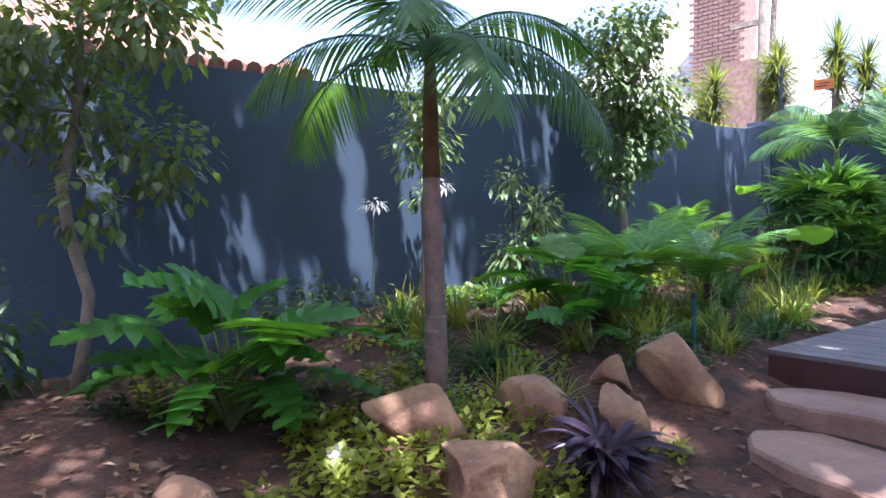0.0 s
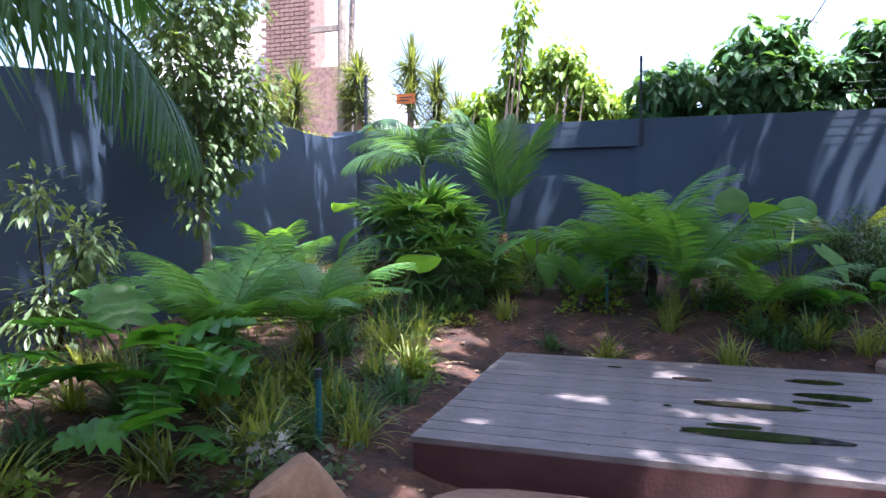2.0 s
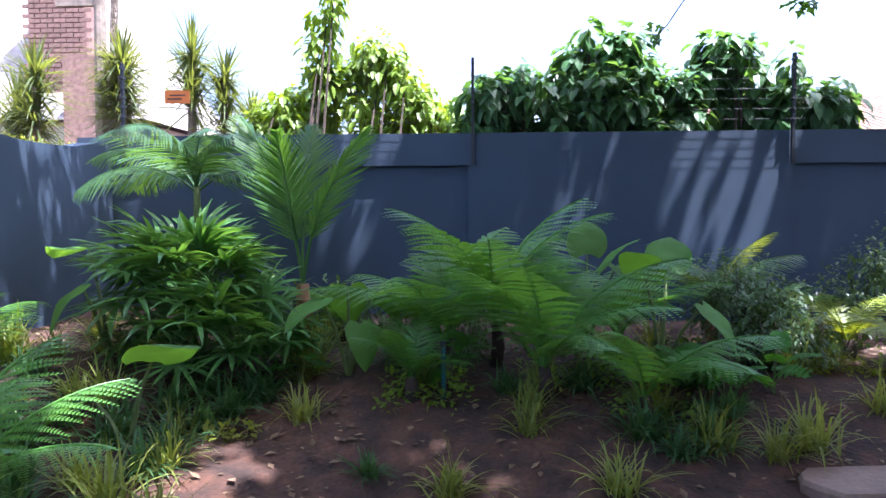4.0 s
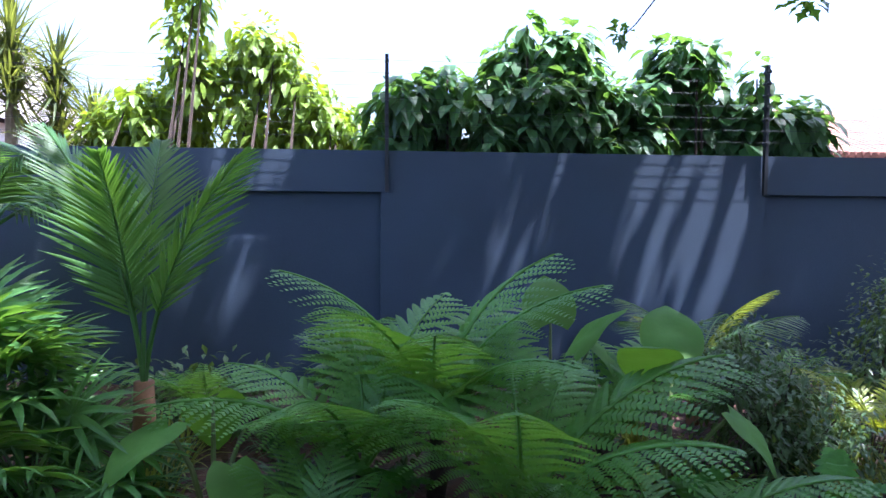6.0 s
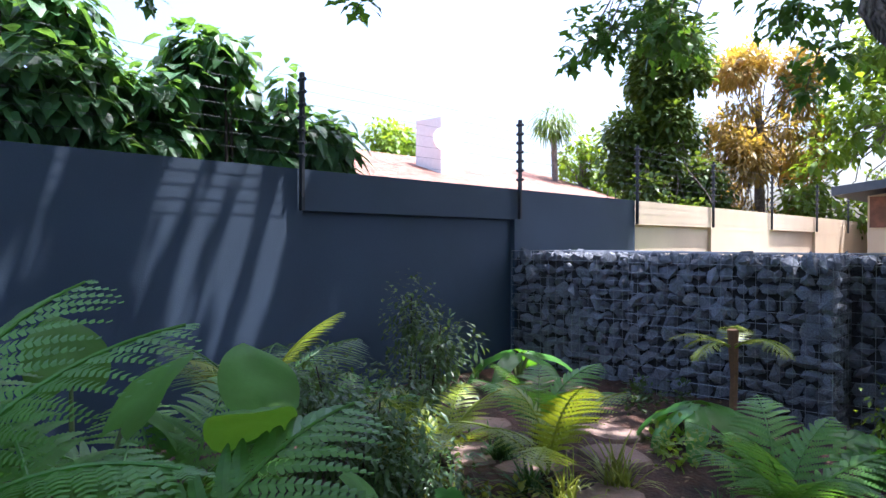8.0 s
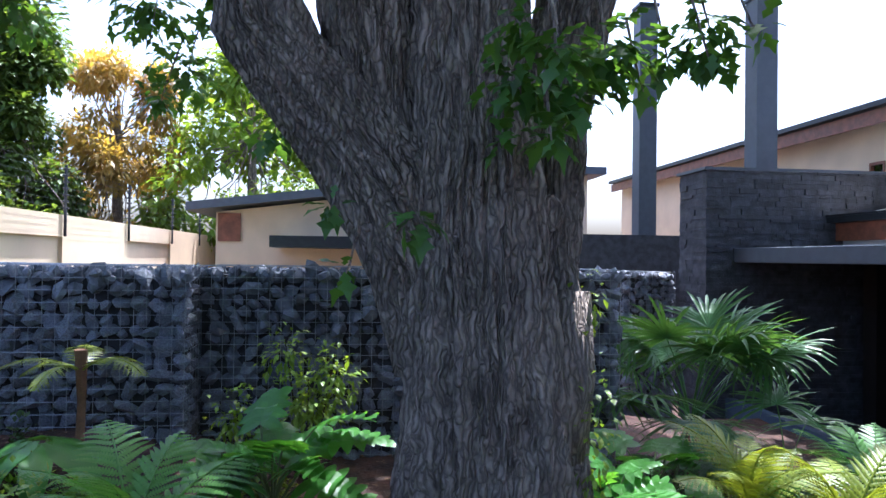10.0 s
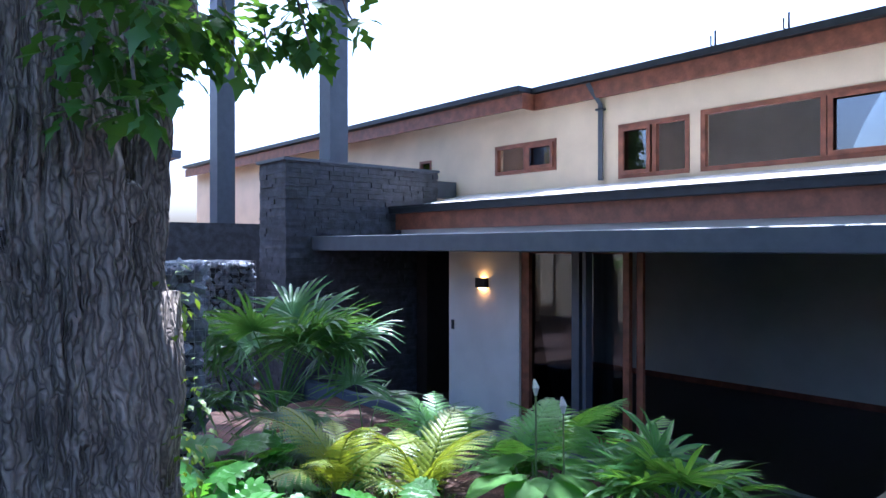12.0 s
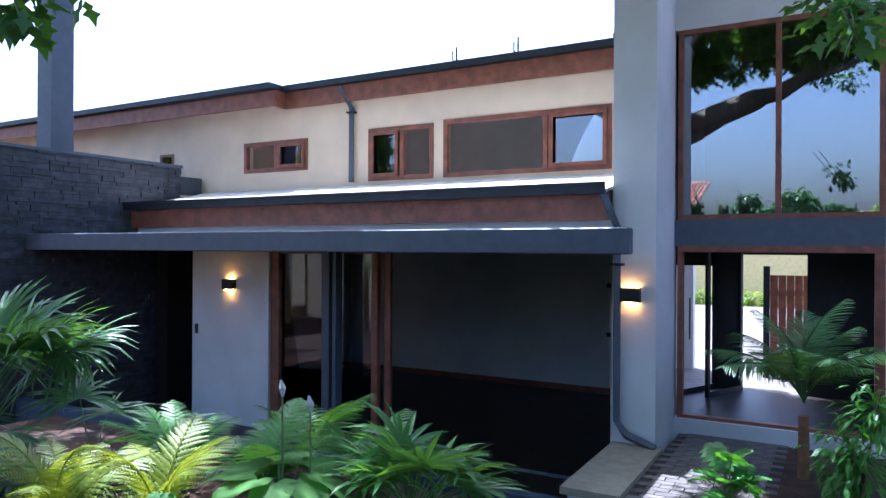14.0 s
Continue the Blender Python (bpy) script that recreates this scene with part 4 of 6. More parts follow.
# ---- oak ----
def build_oak():
    cx, cy = 3.05, 5.6
    g = ground_z(cx, cy) - 0.1
    ob = thing("oak_tree", "massive old oak with deeply furrowed bark and a cut limb", "tree", pose(cx, cy, g))
    n, rows = 150, 120

    def trunk_mesh(path, radius, lobes, seed, amp=0.05):
        mb = MB()
        vs = []
        for i in range(rows + 1):
            t = i / rows
            k = t * (len(path) - 1)
            j = min(int(k), len(path) - 2)
            c = Vector(path[j]).lerp(Vector(path[j + 1]), k - j)
            r0 = radius[j] + (radius[j + 1] - radius[j]) * (k - j)
            for q in range(n):
                a = 2 * math.pi * q / n
                u = Vector((math.cos(a), math.sin(a), 0))
                w = 0.25 * noise.noise((u.x * 2, u.y * 2, c.z * 1.2 + seed))
                ridge = noise.noise((u.x * 8 + w * 3, u.y * 8 + w * 3, c.z * 1.1 + seed))
                crack = noise.noise((u.x * 26, u.y * 26, c.z * 5 + seed))
                f = 1 - abs(ridge) * 2.0
                r = r0 * (1 + lobes * math.sin(3 * a + 1.2 + 0.4 * c.z) + 0.05 * w * 4) + amp * (-(max(0.0, f) ** 2) * 1.5 + 0.6 * crack)
                vs.append(c + u * r)
        fs = [(i * n + q, i * n + (q + 1) % n, (i + 1) * n + (q + 1) % n, (i + 1) * n + q) for i in range(rows) for q in range(n)]
        mb.add(vs, fs)
        return mb

    part("trunk", trunk_mesh([(0, 0.02, 0), (0, 0.02, 0.35), (0, 0.0, 0.9), (0, 0.03, 1.5), (0.02, 0.05, 2.1), (0.05, 0.08, 3.2), (0.1, 0.1, 4.6)], [0.68, 0.55, 0.48, 0.44, 0.40, 0.34, 0.30], 0.05, 1), BARK, ob, smooth=True)
    part("side_trunk", trunk_mesh([(0.1, -0.36, 0), (0.1, -0.34, 0.5), (0.12, -0.32, 1.2), (0.12, -0.32, 1.9), (0.15, -0.36, 2.6), (0.15, -0.55, 3.4), (0.3, -0.8, 4.8)], [0.36, 0.31, 0.28, 0.26, 0.25, 0.23, 0.2], 0.06, 7), BARK, ob, smooth=True)
    lm = trunk_mesh([(0.14, 0.12, 1.2), (0.14, 0.28, 1.8), (0.14, 0.62, 2.4), (0.12, 1.0, 2.85), (0.1, 1.25, 3.15), (0.1, 1.3, 3.35), (0.1, 1.3, 3.36)], [0.36, 0.38, 0.4, 0.36, 0.3, 0.24, 0.01], 0.03, 3)
    part("cut_limb", lm, BARK, ob, "stump of a sawn-off limb", True)
    part("second_trunk", trunk_mesh([(0.25, 0.2, 1.5), (0.28, 0.4, 2.1), (0.3, 0.6, 2.8), (0.3, 0.7, 3.6), (0.4, 0.9, 4.8)], [0.35, 0.36, 0.33, 0.3, 0.25], 0.04, 9), BARK, ob, smooth=True)
    kn = MB().tube([(-0.08, -0.30, 2.15), (-0.14, -0.31, 2.15), (-0.165, -0.315, 2.15), (-0.145, -0.31, 2.15)], [0.12, 0.11, 0.085, 0.05], 16, 0.12)
    part("knot", kn, BARK, ob, "healed oval branch scar")
    st = MB().tube([(0.05, -0.36, 0.8), (0.0, -0.44, 1.25), (0.0, -0.48, 1.72)], [0.26, 0.19, 0.13], 14, 0.25)
    part("broken_stub", st, BARK, ob, "broken stub with ivy", True)
    # high limbs, out of sight overhead
    top = Vector((0.1, 0.1, 4.5))
    lb = MB()
    limbs(lb, top, [(-5.5, -1.5, 6.6), (-4.5, 3.5, 7.0), (0.5, 5, 7), (4, 1, 7.5), (1.5, -4.5, 7.0), (-2, -4.5, 6.8), (-1, 1, 8.5)], 0.28, 5, 10)
    part("limb", lb, BARK, ob, smooth=True)
    rr = random.Random(11)
    blobs = []
    # clumps overhead, out of view; the outlying ones are added to cast shade
    for bx, by, bz in ((-5.5, -1.5, 6.4), (-4.5, 3.5, 7.0), (0.5, 4.5, 7.2), (4, 1, 7.4), (1.5, -4.5, 7.2), (-2.5, -4.2, 7.0), (-1, 1, 8.2), (-3, 1, 7.6), (2.5, -1.5, 8.2), (-7.2, 1.0, 6.6), (3.2, -6, 7.4), (5.5, 4, 7.0), (6.5, -1.5, 7.2), (-4.2, -3.6, 7.2), (-3.0, -2.5, 7.4), (-5.5, -4.5, 7), (-2, -6, 7.2), (1.5, 4.5, 7.5), (-1.0, 4.8, 7.3), (3, 4, 7.6), (-2.5, 3.2, 7.6), (0.5, 0.5, 8.5), (6, 1.6, 7.6), (7, 2.6, 7.6), (5.5, 0.4, 7.8), (7.2, 0, 7.6), (6, -4, 8), (5, -3, 8.2), (7, -5, 8), (6.5, -2.5, 8)):
        for _ in range(10):
            blobs.append((bx + rr.gauss(0, 1.1), by + rr.gauss(0, 1.1), bz + rr.uniform(-0.5, 1.0), rr.uniform(0.4, 0.85), rr.uniform(0.4, 0.85), rr.uniform(0.25, 0.45)))
    # gaps cut in the unseen crown to aim sun patches at walls, deck and bed
    gaps = (
        (1.1, 11.54, 0.11, 0.22), (0.5, 11.53, 0.06, 0.2), (0.8, 11.5, 0.05, 0.15), (0.2, 11.58, 0.045, 0.1), (-3.58, 11.6, 0.06, 0.09), (-3.12, 11.6, 0.07, 0.09),
        (-5.9, 1.94, 0.22, 0.12), (-5.95, 4.01, 0.3, 0.06), (-5.8, 4.64, 0.24, 0.14), (-6.1, 6.66, 0.12, 0.05), (-5.75, 2.39, 0.1, 0.05), (-2.7, 7.25, 0.22, 0.12),
        (-2.48, 6.46, 0.2, 0.1), (-2.9, 7.02, 0.25, 0.14), (-3.1, 6.37, 0.2, 0.15), (0.75, 8.82, 0.15, 0.09), (1.25, 9.17, 0.132, 0.108), (1.35, 8.57, 0.12, 0.084),
        (1.85, 8.87, 0.084, 0.054), (0.6, 10.07, 0.21, 0.108), (-4.5, 2.93, 0.15, 0.1), (3.2, 3.42, 0.14, 0.1), (-0.57, 6.22, 0.16, 0.07), (-0.77, 5.61, 0.2, 0.05),
        (-1.54, 5.77, 0.14, 0.05), (-2.05, 5.17, 0.1, 0.05), (-1.0, 6.5, 0.14, 0.06), (-0.65, 5.92, 0.2, 0.05), (-1.3, 3.02, 0.25, 0.15), (-2.1, 3.57, 0.12, 0.08),
        (-2.1, 3.07, 0.1, 0.07), (3.1, 8.97, 0.072, 0.06), (2.6, 9.47, 0.072, 0.048), (-0.25, 8.82, 0.1, 0.1), (0.2, 6.27, 0.15, 0.05),
    )
    slope_x, slope_y = SUN.x / SUN.z, SUN.y / SUN.z

    def grows(p):
        z = p.z + g
        u, v = p.x + cx - slope_x * z, p.y + cy - slope_y * z
        return all(((u - a) / (c + 0.09)) ** 2 + ((v - b) / (d + 0.09)) ** 2 > 1 for a, b, c, d in gaps) and v < 12.1

    mc = MB()
    leaf_cloud(mc, blobs, 70000, 0.19, 0.4, rr, 0.2, 2, 0.2, True, grows)
    # outer boughs added out of view to shade the two boundary walls, deck and beds
    outer = [(-6.0 + 0.42 * k + rr.uniform(-0.1, 0.1), 4.62 + rr.uniform(-0.2, 0.25), 6.9 + rr.uniform(0, 0.8), 0.42, 0.36, 0.3) for k in range(30)]
    outer += [(-6.45 + rr.uniform(-0.25, 0.25), -6.6 + 0.42 * k, 6.7 + rr.uniform(0, 0.7), 0.55, 0.42, 0.3) for k in range(27)]
    outer += [(-4.6 + rr.uniform(0, 5.0), -3.8 + rr.uniform(0, 7.5), 7.0 + rr.uniform(0, 0.8), 0.5, 0.5, 0.3) for k in range(110)]
    outer += [(-2.9 + rr.uniform(0, 4.0), -2.1 + rr.uniform(0, 2.3), 6.8 + rr.uniform(0, 0.8), 0.5, 0.5, 0.3) for k in range(30)]
    outer += [(-1.0 + rr.uniform(-1, 1), -8.0 + rr.uniform(-0.9, 0.9), 7.0, 0.5, 0.5, 0.3) for k in range(12)]
    outer += [(-4.9 + rr.uniform(-1.3, 1.3), -5.6 + rr.uniform(-0.9, 0.9), 6.9, 0.5, 0.5, 0.3) for k in range(18)]
    outer += [(0.6 + rr.uniform(-1.6, 1.6), 2.3 + rr.uniform(-0.9, 0.9), 6.9, 0.5, 0.5, 0.3) for k in range(24)]
    outer += [(0.2 + rr.uniform(-1.6, 1.8), -3.4 + rr.uniform(-0.9, 0.9), 7.0, 0.5, 0.5, 0.3) for k in range(20)]
    leaf_cloud(mc, outer, 44000, 0.17, 0.42, rr, 0.2, 2, 0.0, True, grows)
    part("crown", mc, OAK, ob)
    # sprays that hang into view, on thin twigs
    hang = MB()
    tw = MB()
    for bx, by, bz, r, cnt in ((0.88, 3.61, 3.64, 0.35, 120), (1.01, 3.23, 3.83, 0.45, 170), (1.64, 3.20, 3.69, 0.30, 70), (0.65, 3.71, 3.40, 0.14, 20), (0.96, 2.13, 3.56, 0.35, 120), (1.58, 2.05, 3.32, 0.30, 90), (1.59, 2.25, 3.09, 0.20, 50), (0.55, 1.59, 3.55, 0.30, 80), (-1.41, -0.01, 2.68, 0.10, 22), (-1.34, -0.01, 2.38, 0.09, 14), (-1.31, 0.11, 2.80, 0.12, 18), (0.31, 1.24, 2.65, 0.20, 40), (-0.82, 0.46, 2.07, 0.10, 16), (-0.51, 0.86, 2.14, 0.09, 10), (-0.60, 0.78, 1.83, 0.06, 6), (-2.39, 4.81, 3.37, 0.08, 16), (-1.33, 4.12, 3.46, 0.10, 20), (0.60, 3.44, 3.48, 0.25, 60), (0.81, 3.04, 3.51, 0.35, 120), (-0.89, 0.01, 2.71, 0.20, 60), (-0.75, -0.22, 2.68, 0.22, 70), (-0.77, -0.43, 2.86, 0.25, 80), (-0.80, -0.72, 2.87, 0.16, 34), (-0.93, -0.86, 2.99, 0.14, 26), (-1.03, -1.04, 2.93, 0.06, 6), (-0.78, -0.15, 2.45, 0.10, 16), (-0.91, 0.09, 2.41, 0.08, 10), (-0.72, -0.63, 2.74, 0.08, 8), (-3.77, -3.64, 3.18, 0.30, 70), (-3.67, -3.62, 3.25, 0.20, 40), (-0.99, -0.83, 2.82, 0.14, 24)):
        rr2 = random.Random(int(bx * 100 + by * 10))
        leaf_cloud(hang, [(bx, by, bz, r, r, r * 0.8)], cnt, 0.13, 0.38, rr2, 0.4, 2, 0.1, True)
        tw.tube([(bx * 0.9, by * 0.9, bz + r + 0.25), (bx * 0.97, by * 0.97, bz + r * 0.5), (bx, by, bz - r * 0.5)], [0.008, 0.006, 0.003], 5)
    part("hanging_leaves", hang, OAK, ob)
    tagged(part("twig_spray", tw, BARK, ob), kind="stuff")
    iv = MB()
    rr = random.Random(5)
    leaf_cloud(iv, [(-0.02, -0.58, 1.65, 0.16, 0.12, 0.22), (-0.1, -0.6, 0.9, 0.2, 0.14, 0.5), (-0.2, -0.6, 0.3, 0.3, 0.2, 0.3)], 420, 0.05, 0.4, rr, 0.3)
    part("ivy", iv, LIME, ob, "small-leaved ivy on the stub")


build_oak()
hg = thing("hedge", "low clipped green hedge along the street wall", "hedge", pose(0, -23.4, 0.52))
hm = MB()
leaf_cloud(hm, [(0.5 * k - 6, 0, 0.3, 0.45, 0.35, 0.32) for k in range(40)], 5000, 0.16, 0.4, random.Random(3))
part("foliage", hm, LIME, hg)

# ---- reusable leaves ----
FERNS = [frond_mesh("frond", FERN, 0.95, 58, 70, 15, 0.27, 0.027, 0.2, True, 0.25, 0.1, 0.8, s) for s in range(3)]
FERNSY = [frond_mesh("frond", FERNY, 0.7, 55, 75, 17, 0.18, 0.0165, 0.2, True, 0.2, 0.1, 0.8, s) for s in range(2)]
PALMF = [frond_mesh("frond", PALM, 1.7, 40, 95, 44, 0.55, 0.017, 0.16, False, 0.45, 0.15, 0.7, s) for s in range(3)]
JUV = [frond_mesh("frond", RHAPIS, 1.25, 78, 40, 40, 0.36, 0.011, 0.3, False, 0.12, 0.15, 0.7, s, 50) for s in range(2)]
PALMS = [frond_mesh("frond", PALM, 0.85, 60, 70, 30, 0.28, 0.009, 0.25, False, 0.2, 0.2, 0.7, s) for s in range(2)]
PALMSY = [frond_mesh("frond", FERNY, 0.85, 62, 60, 30, 0.2, 0.009, 0.25, False, 0.2, 0.2, 0.7, s) for s in range(1)]
PHI = [philo_mesh(s, PHILO) for s in range(4)]
EARS = [ear_mesh(EAR, 0.52, 0.23, 0.35, 1), ear_mesh(EAR, 0.45, 0.2, 0.7, 2)]
BROAD = [ear_mesh(PHILO, 0.55, 0.09, 0.45, 3), ear_mesh(PHILO, 0.5, 0.11, 0.6, 4)]
FANS = [fan_mesh(RHAPIS, s) for s in range(3)]
FANB = [fan_mesh(PALM, s + 9, 26, 0.55, 0.014, 0.75, 215, 0.45) for s in range(3)]
TUFTS = [tuft_mesh(GRASS, s) for s in range(3)]
TUFTD = [tuft_mesh(GRASSD, s + 5, 90, 0.34, 0.008) for s in range(2)]


def fern(x, y, n=9, s=1.0, z=0.05, meshes=FERNS, label="bright green fern with arching toothed fronds", seed=0, trunk_h=0.0, tilt=(-34, 6), turn=0):
    def tr(ob):
        part("crown_base", MB().tube([(0, 0, -0.05), (0.02, 0, z * 0.5), (0, 0, z + 0.03)], [0.055, 0.05, 0.035], 8, 0.3, seed), DARKSTEM, ob, "dark fibrous stem", True)
    return rosette("fern", label, "fern", x, y, meshes, n, z, s, tilt, turn + seed * 31, tr, seed, "frond", "garden ferns")


def philo(x, y, n=9, s=1.0, seed=0, label="split-leaf philodendron with glossy deeply cut leaves"):
    rr = random.Random(seed)
    ob = thing("philodendron", label, "shrub", pose(x, y, ground_z(x, y)), "philodendrons")
    for k in range(n):
        lm, stm = PHI[k % 4]
        m = pose(0, 0, 0, rr.uniform(-15, 15), rr.uniform(-34, 14), 360 * (k * 0.618 + seed * 0.13)) @ Matrix.Scale(s * rr.uniform(0.75, 1.1), 4)
        lf = part("leaf", lm, None, ob, m=m)
        part("stalk", stm, None, lf)
    return ob


def ear(x, y, stalks, label="elephant ear plant with broad heart-shaped leaves", seed=0, mats=EARS, name="elephant_ear"):
    rr = random.Random(seed)
    ob = thing(name, label, "plant", pose(x, y, ground_z(x, y)))
    for az, h, out, sc, tilt in stalks:
        a = radians(az)
        tip = Vector((math.cos(a) * out, math.sin(a) * out, h))
        part("stalk", MB().tube([(0, 0, -0.03), tip * 0.5 + Vector((0, 0, 0.12 * h)), tip], [0.018, 0.013, 0.008], 6), STEMG, ob)
        part("leaf", mats[rr.randrange(len(mats))], None, ob, m=Matrix.Translation(tip) @ pose(0, 0, 0, rr.uniform(-15, 15), tilt, az + rr.uniform(-15, 15)) @ Matrix.Scale(sc, 4))
    return ob


def tuft(x, y, s=1.0, meshes=TUFTS, seed=0, label="clump of yellow-green variegated grass"):
    ob = new("grass_tuft", meshes[seed % len(meshes)])
    ob.matrix_basis = pose(x, y, ground_z(x, y), 0, 0, seed * 67) @ Matrix.Scale(s * 1.35, 4)
    return tagged(ob, label, "ornamental grass", "grass clumps")


def shrub(name, label, x, y, blobs, n, size, wide, mat, seed, stems=5, hang=0.25, stem_mat=DARKSTEM):
    rr = random.Random(seed)
    ob = thing(name, label, "shrub", pose(x, y, ground_z(x, y)))
    tw = MB()
    for k in range(stems):
        b = blobs[k % len(blobs)]
        tw.tube([(rr.uniform(-0.04, 0.04), rr.uniform(-0.04, 0.04), -0.03), (b[0] * 0.5, b[1] * 0.5, b[2] * 0.5), (b[0], b[1], b[2] + b[5] * 0.5)], [0.012, 0.009, 0.004], 5)
    tagged(part("stem_cluster", tw, stem_mat, ob), kind="stuff")
    mc = MB()
    leaf_cloud(mc, blobs, n, size, wide, rr, hang, 2, 0.1)
    part("foliage", mc, mat, ob)
    return ob


# ---- west bed, along the first steps ----
philo(-3.35, 1.75, 26, 0.92, 1)
philo(-3.25, 4.35, 20, 0.72, 2)
philo(-2.75, 3.95, 6, 0.5, 3)
pt = lambda ob: (part("trunk", MB().tube([(0, 0, -0.05), (0.01, 0, 0.3), (0, 0, 0.7), (-0.02, 0, 1.1), (-0.02, 0, 1.45)], [0.075, 0.062, 0.055, 0.06, 0.035], 14, 0.03), PALMBARK, ob, "ringed reddish palm trunk", True),
                 [part("trunk_ring", MB().tube([(0, 0, h), (0, 0, h + 0.012)], [r + 0.004, r + 0.004], 14), PALEBARK, ob) for h, r in ((0.12, 0.07), (0.24, 0.066), (0.35, 0.062), (0.44, 0.061), (0.52, 0.06))],
                 part("crownshaft", MB().tube([(-0.02, 0, 1.3), (-0.04, 0.01, 1.7), (-0.02, 0, 2.1)], [0.05, 0.042, 0.026], 10, 0.1), STRAW, ob, "papery brown crownshaft", True))
rosette("palm_tree", "young palm with arching feathery fronds and ringed trunk", "palm tree", -2.86, 2.76, PALMF, 12, 1.98, 0.68, (-24, 24), 20, pt, 5)
TB = [(-0.05, 0.1, 1.7, 0.4, 0.4, 0.35), (0.25, 0.5, 1.45, 0.35, 0.35, 0.35), (0.1, -0.2, 2.2, 0.55, 0.5, 0.45), (0.4, 0.35, 2.25, 0.5, 0.45, 0.4), (-0.2, 0.5, 2.8, 0.6, 0.6, 0.5), (0.5, 0.0, 1.15, 0.22, 0.22, 0.3), (0.1, -0.5, 1.75, 0.4, 0.4, 0.4)]
tree("garden_tree", "slender pale-trunked tree with small light green leaves", PALEBARK, FICUS, -4.45, 1.2, [(0, 0, -0.05), (0.06, 0.05, 0.3), (0.1, 0.08, 0.6), (0.02, 0.0, 0.95), (-0.02, -0.03, 1.25), (0.06, 0.06, 1.7), (0.1, 0.1, 2.6)], [0.045, 0.04, 0.037, 0.037, 0.035, 0.03, 0.016], TB, 3200, 0.085, 0.36, 21, hang=0.3, seg=3)
TB2 = [(0, 0, 1.5, 0.42, 0.45, 0.4), (0.1, 0.15, 2.1, 0.55, 0.6, 0.45), (0, -0.15, 2.65, 0.55, 0.6, 0.4), (0.1, 0.35, 1.75, 0.4, 0.45, 0.35), (0, -0.4, 2.2, 0.4, 0.45, 0.35), (0.05, 0.3, 2.9, 0.4, 0.4, 0.3), (0, -0.1, 1.05, 0.2, 0.25, 0.25)]
tree("garden_tree", "slim variegated tree with dense pale green foliage", PALEBARK, FICUS, -4.6, 6.7, [(0, 0, -0.05), (0.03, 0, 0.6), (-0.02, 0, 1.2), (0, 0, 1.8), (0, 0, 2.4)], [0.045, 0.04, 0.035, 0.03, 0.015], TB2, 4600, 0.085, 0.38, 22, hang=0.4)
shrub("shrub", "loose grey-green variegated shrub against the wall", -4.6, 5.1, [(0, 0, 0.4, 0.35, 0.35, 0.35), (0.15, 0.15, 0.8, 0.3, 0.3, 0.3), (0, -0.1, 1.1, 0.2, 0.25, 0.25)], 900, 0.10, 0.22, FICUS, 3)
shrub("shrub", "pale variegated climber beside the palm", -4.5, 3.9, [(0, 0, 1.5, 0.3, 0.35, 0.4), (0.1, -0.1, 1.0, 0.15, 0.15, 0.3), (0, 0.1, 1.9, 0.35, 0.4, 0.3)], 700, 0.10, 0.25, FICUS, 4)
shrub("shrub", "dark hedge plant at the foot of the wall", -4.8, 3.0, [(0, 0, 0.25, 0.35, 0.8, 0.25)], 500, 0.09, 0.25, CREEP, 5)
shrub("shrub", "dark leafy plant at the foot of the wall", -4.7, 0.7, [(0, 0, 0.4, 0.4, 0.5, 0.5), (0.2, -0.5, 0.6, 0.3, 0.4, 0.5)], 600, 0.13, 0.2, CREEP, 6)
fern(-3.4, 5.3, 13, 0.95, 0.22, seed=1, tilt=(-26, 4))
fern(-3.05, 5.85, 12, 0.88, 0.2, seed=2, tilt=(-26, 4))
fern(-4.2, 7.2, 9, 0.8, 0.15, seed=3, tilt=(-28, 8))
fern(-3.85, 5.7, 11, 0.9, 0.2, seed=4, tilt=(-26, 4))
fern(-4.6, 7.9, 8, 0.75, 0.2, seed=5, label="small tree fern with browned lower fronds")
for i, (x, y, s) in enumerate(((-3.9, 3.75, 1.1), (-3.3, 3.55, 1.05), (-2.75, 4.75, 0.85), (-2.9, 5.3, 1.0), (-2.55, 5.05, 1.0), (-2.6, 5.75, 0.8), (-2.35, 3.2, 0.75), (-2.5, 6.4, 0.8), (-2.75, 7.1, 0.8), (-2.15, 7.7, 0.8), (-1.2, 7.05, 0.85), (-0.3, 7.05, 0.85), (0.65, 7.4, 0.85), (1.2, 8.5, 1.0), (1.5, 7.9, 0.9), (-4.0, 5.0, 0.9), (-0.75, 7.6, 0.8), (0.3, 7.5, 0.7), (-1.45, 8.3, 0.9), (2.0, 8.3, 0.8))):
    tuft(x, y, s, TUFTS, i)
for i, (x, y, s) in enumerate(((-3.05, 3.3, 1.0), (-3.6, 3.3, 1.1), (-2.45, 4.55, 0.8), (-2.3, 5.45, 0.9), (-1.65, 7.2, 0.6), (-2.9, 4.95, 0.8), (-4.2, 4.4, 1.1), (-2.35, 5.0, 0.8), (0.1, 7.4, 0.7), (-2.5, 8.0, 0.9), (-1.7, 8.9, 1.0))):
    tuft(x, y, s, TUFTD, i, "clump of dark green strap-leaved grass")

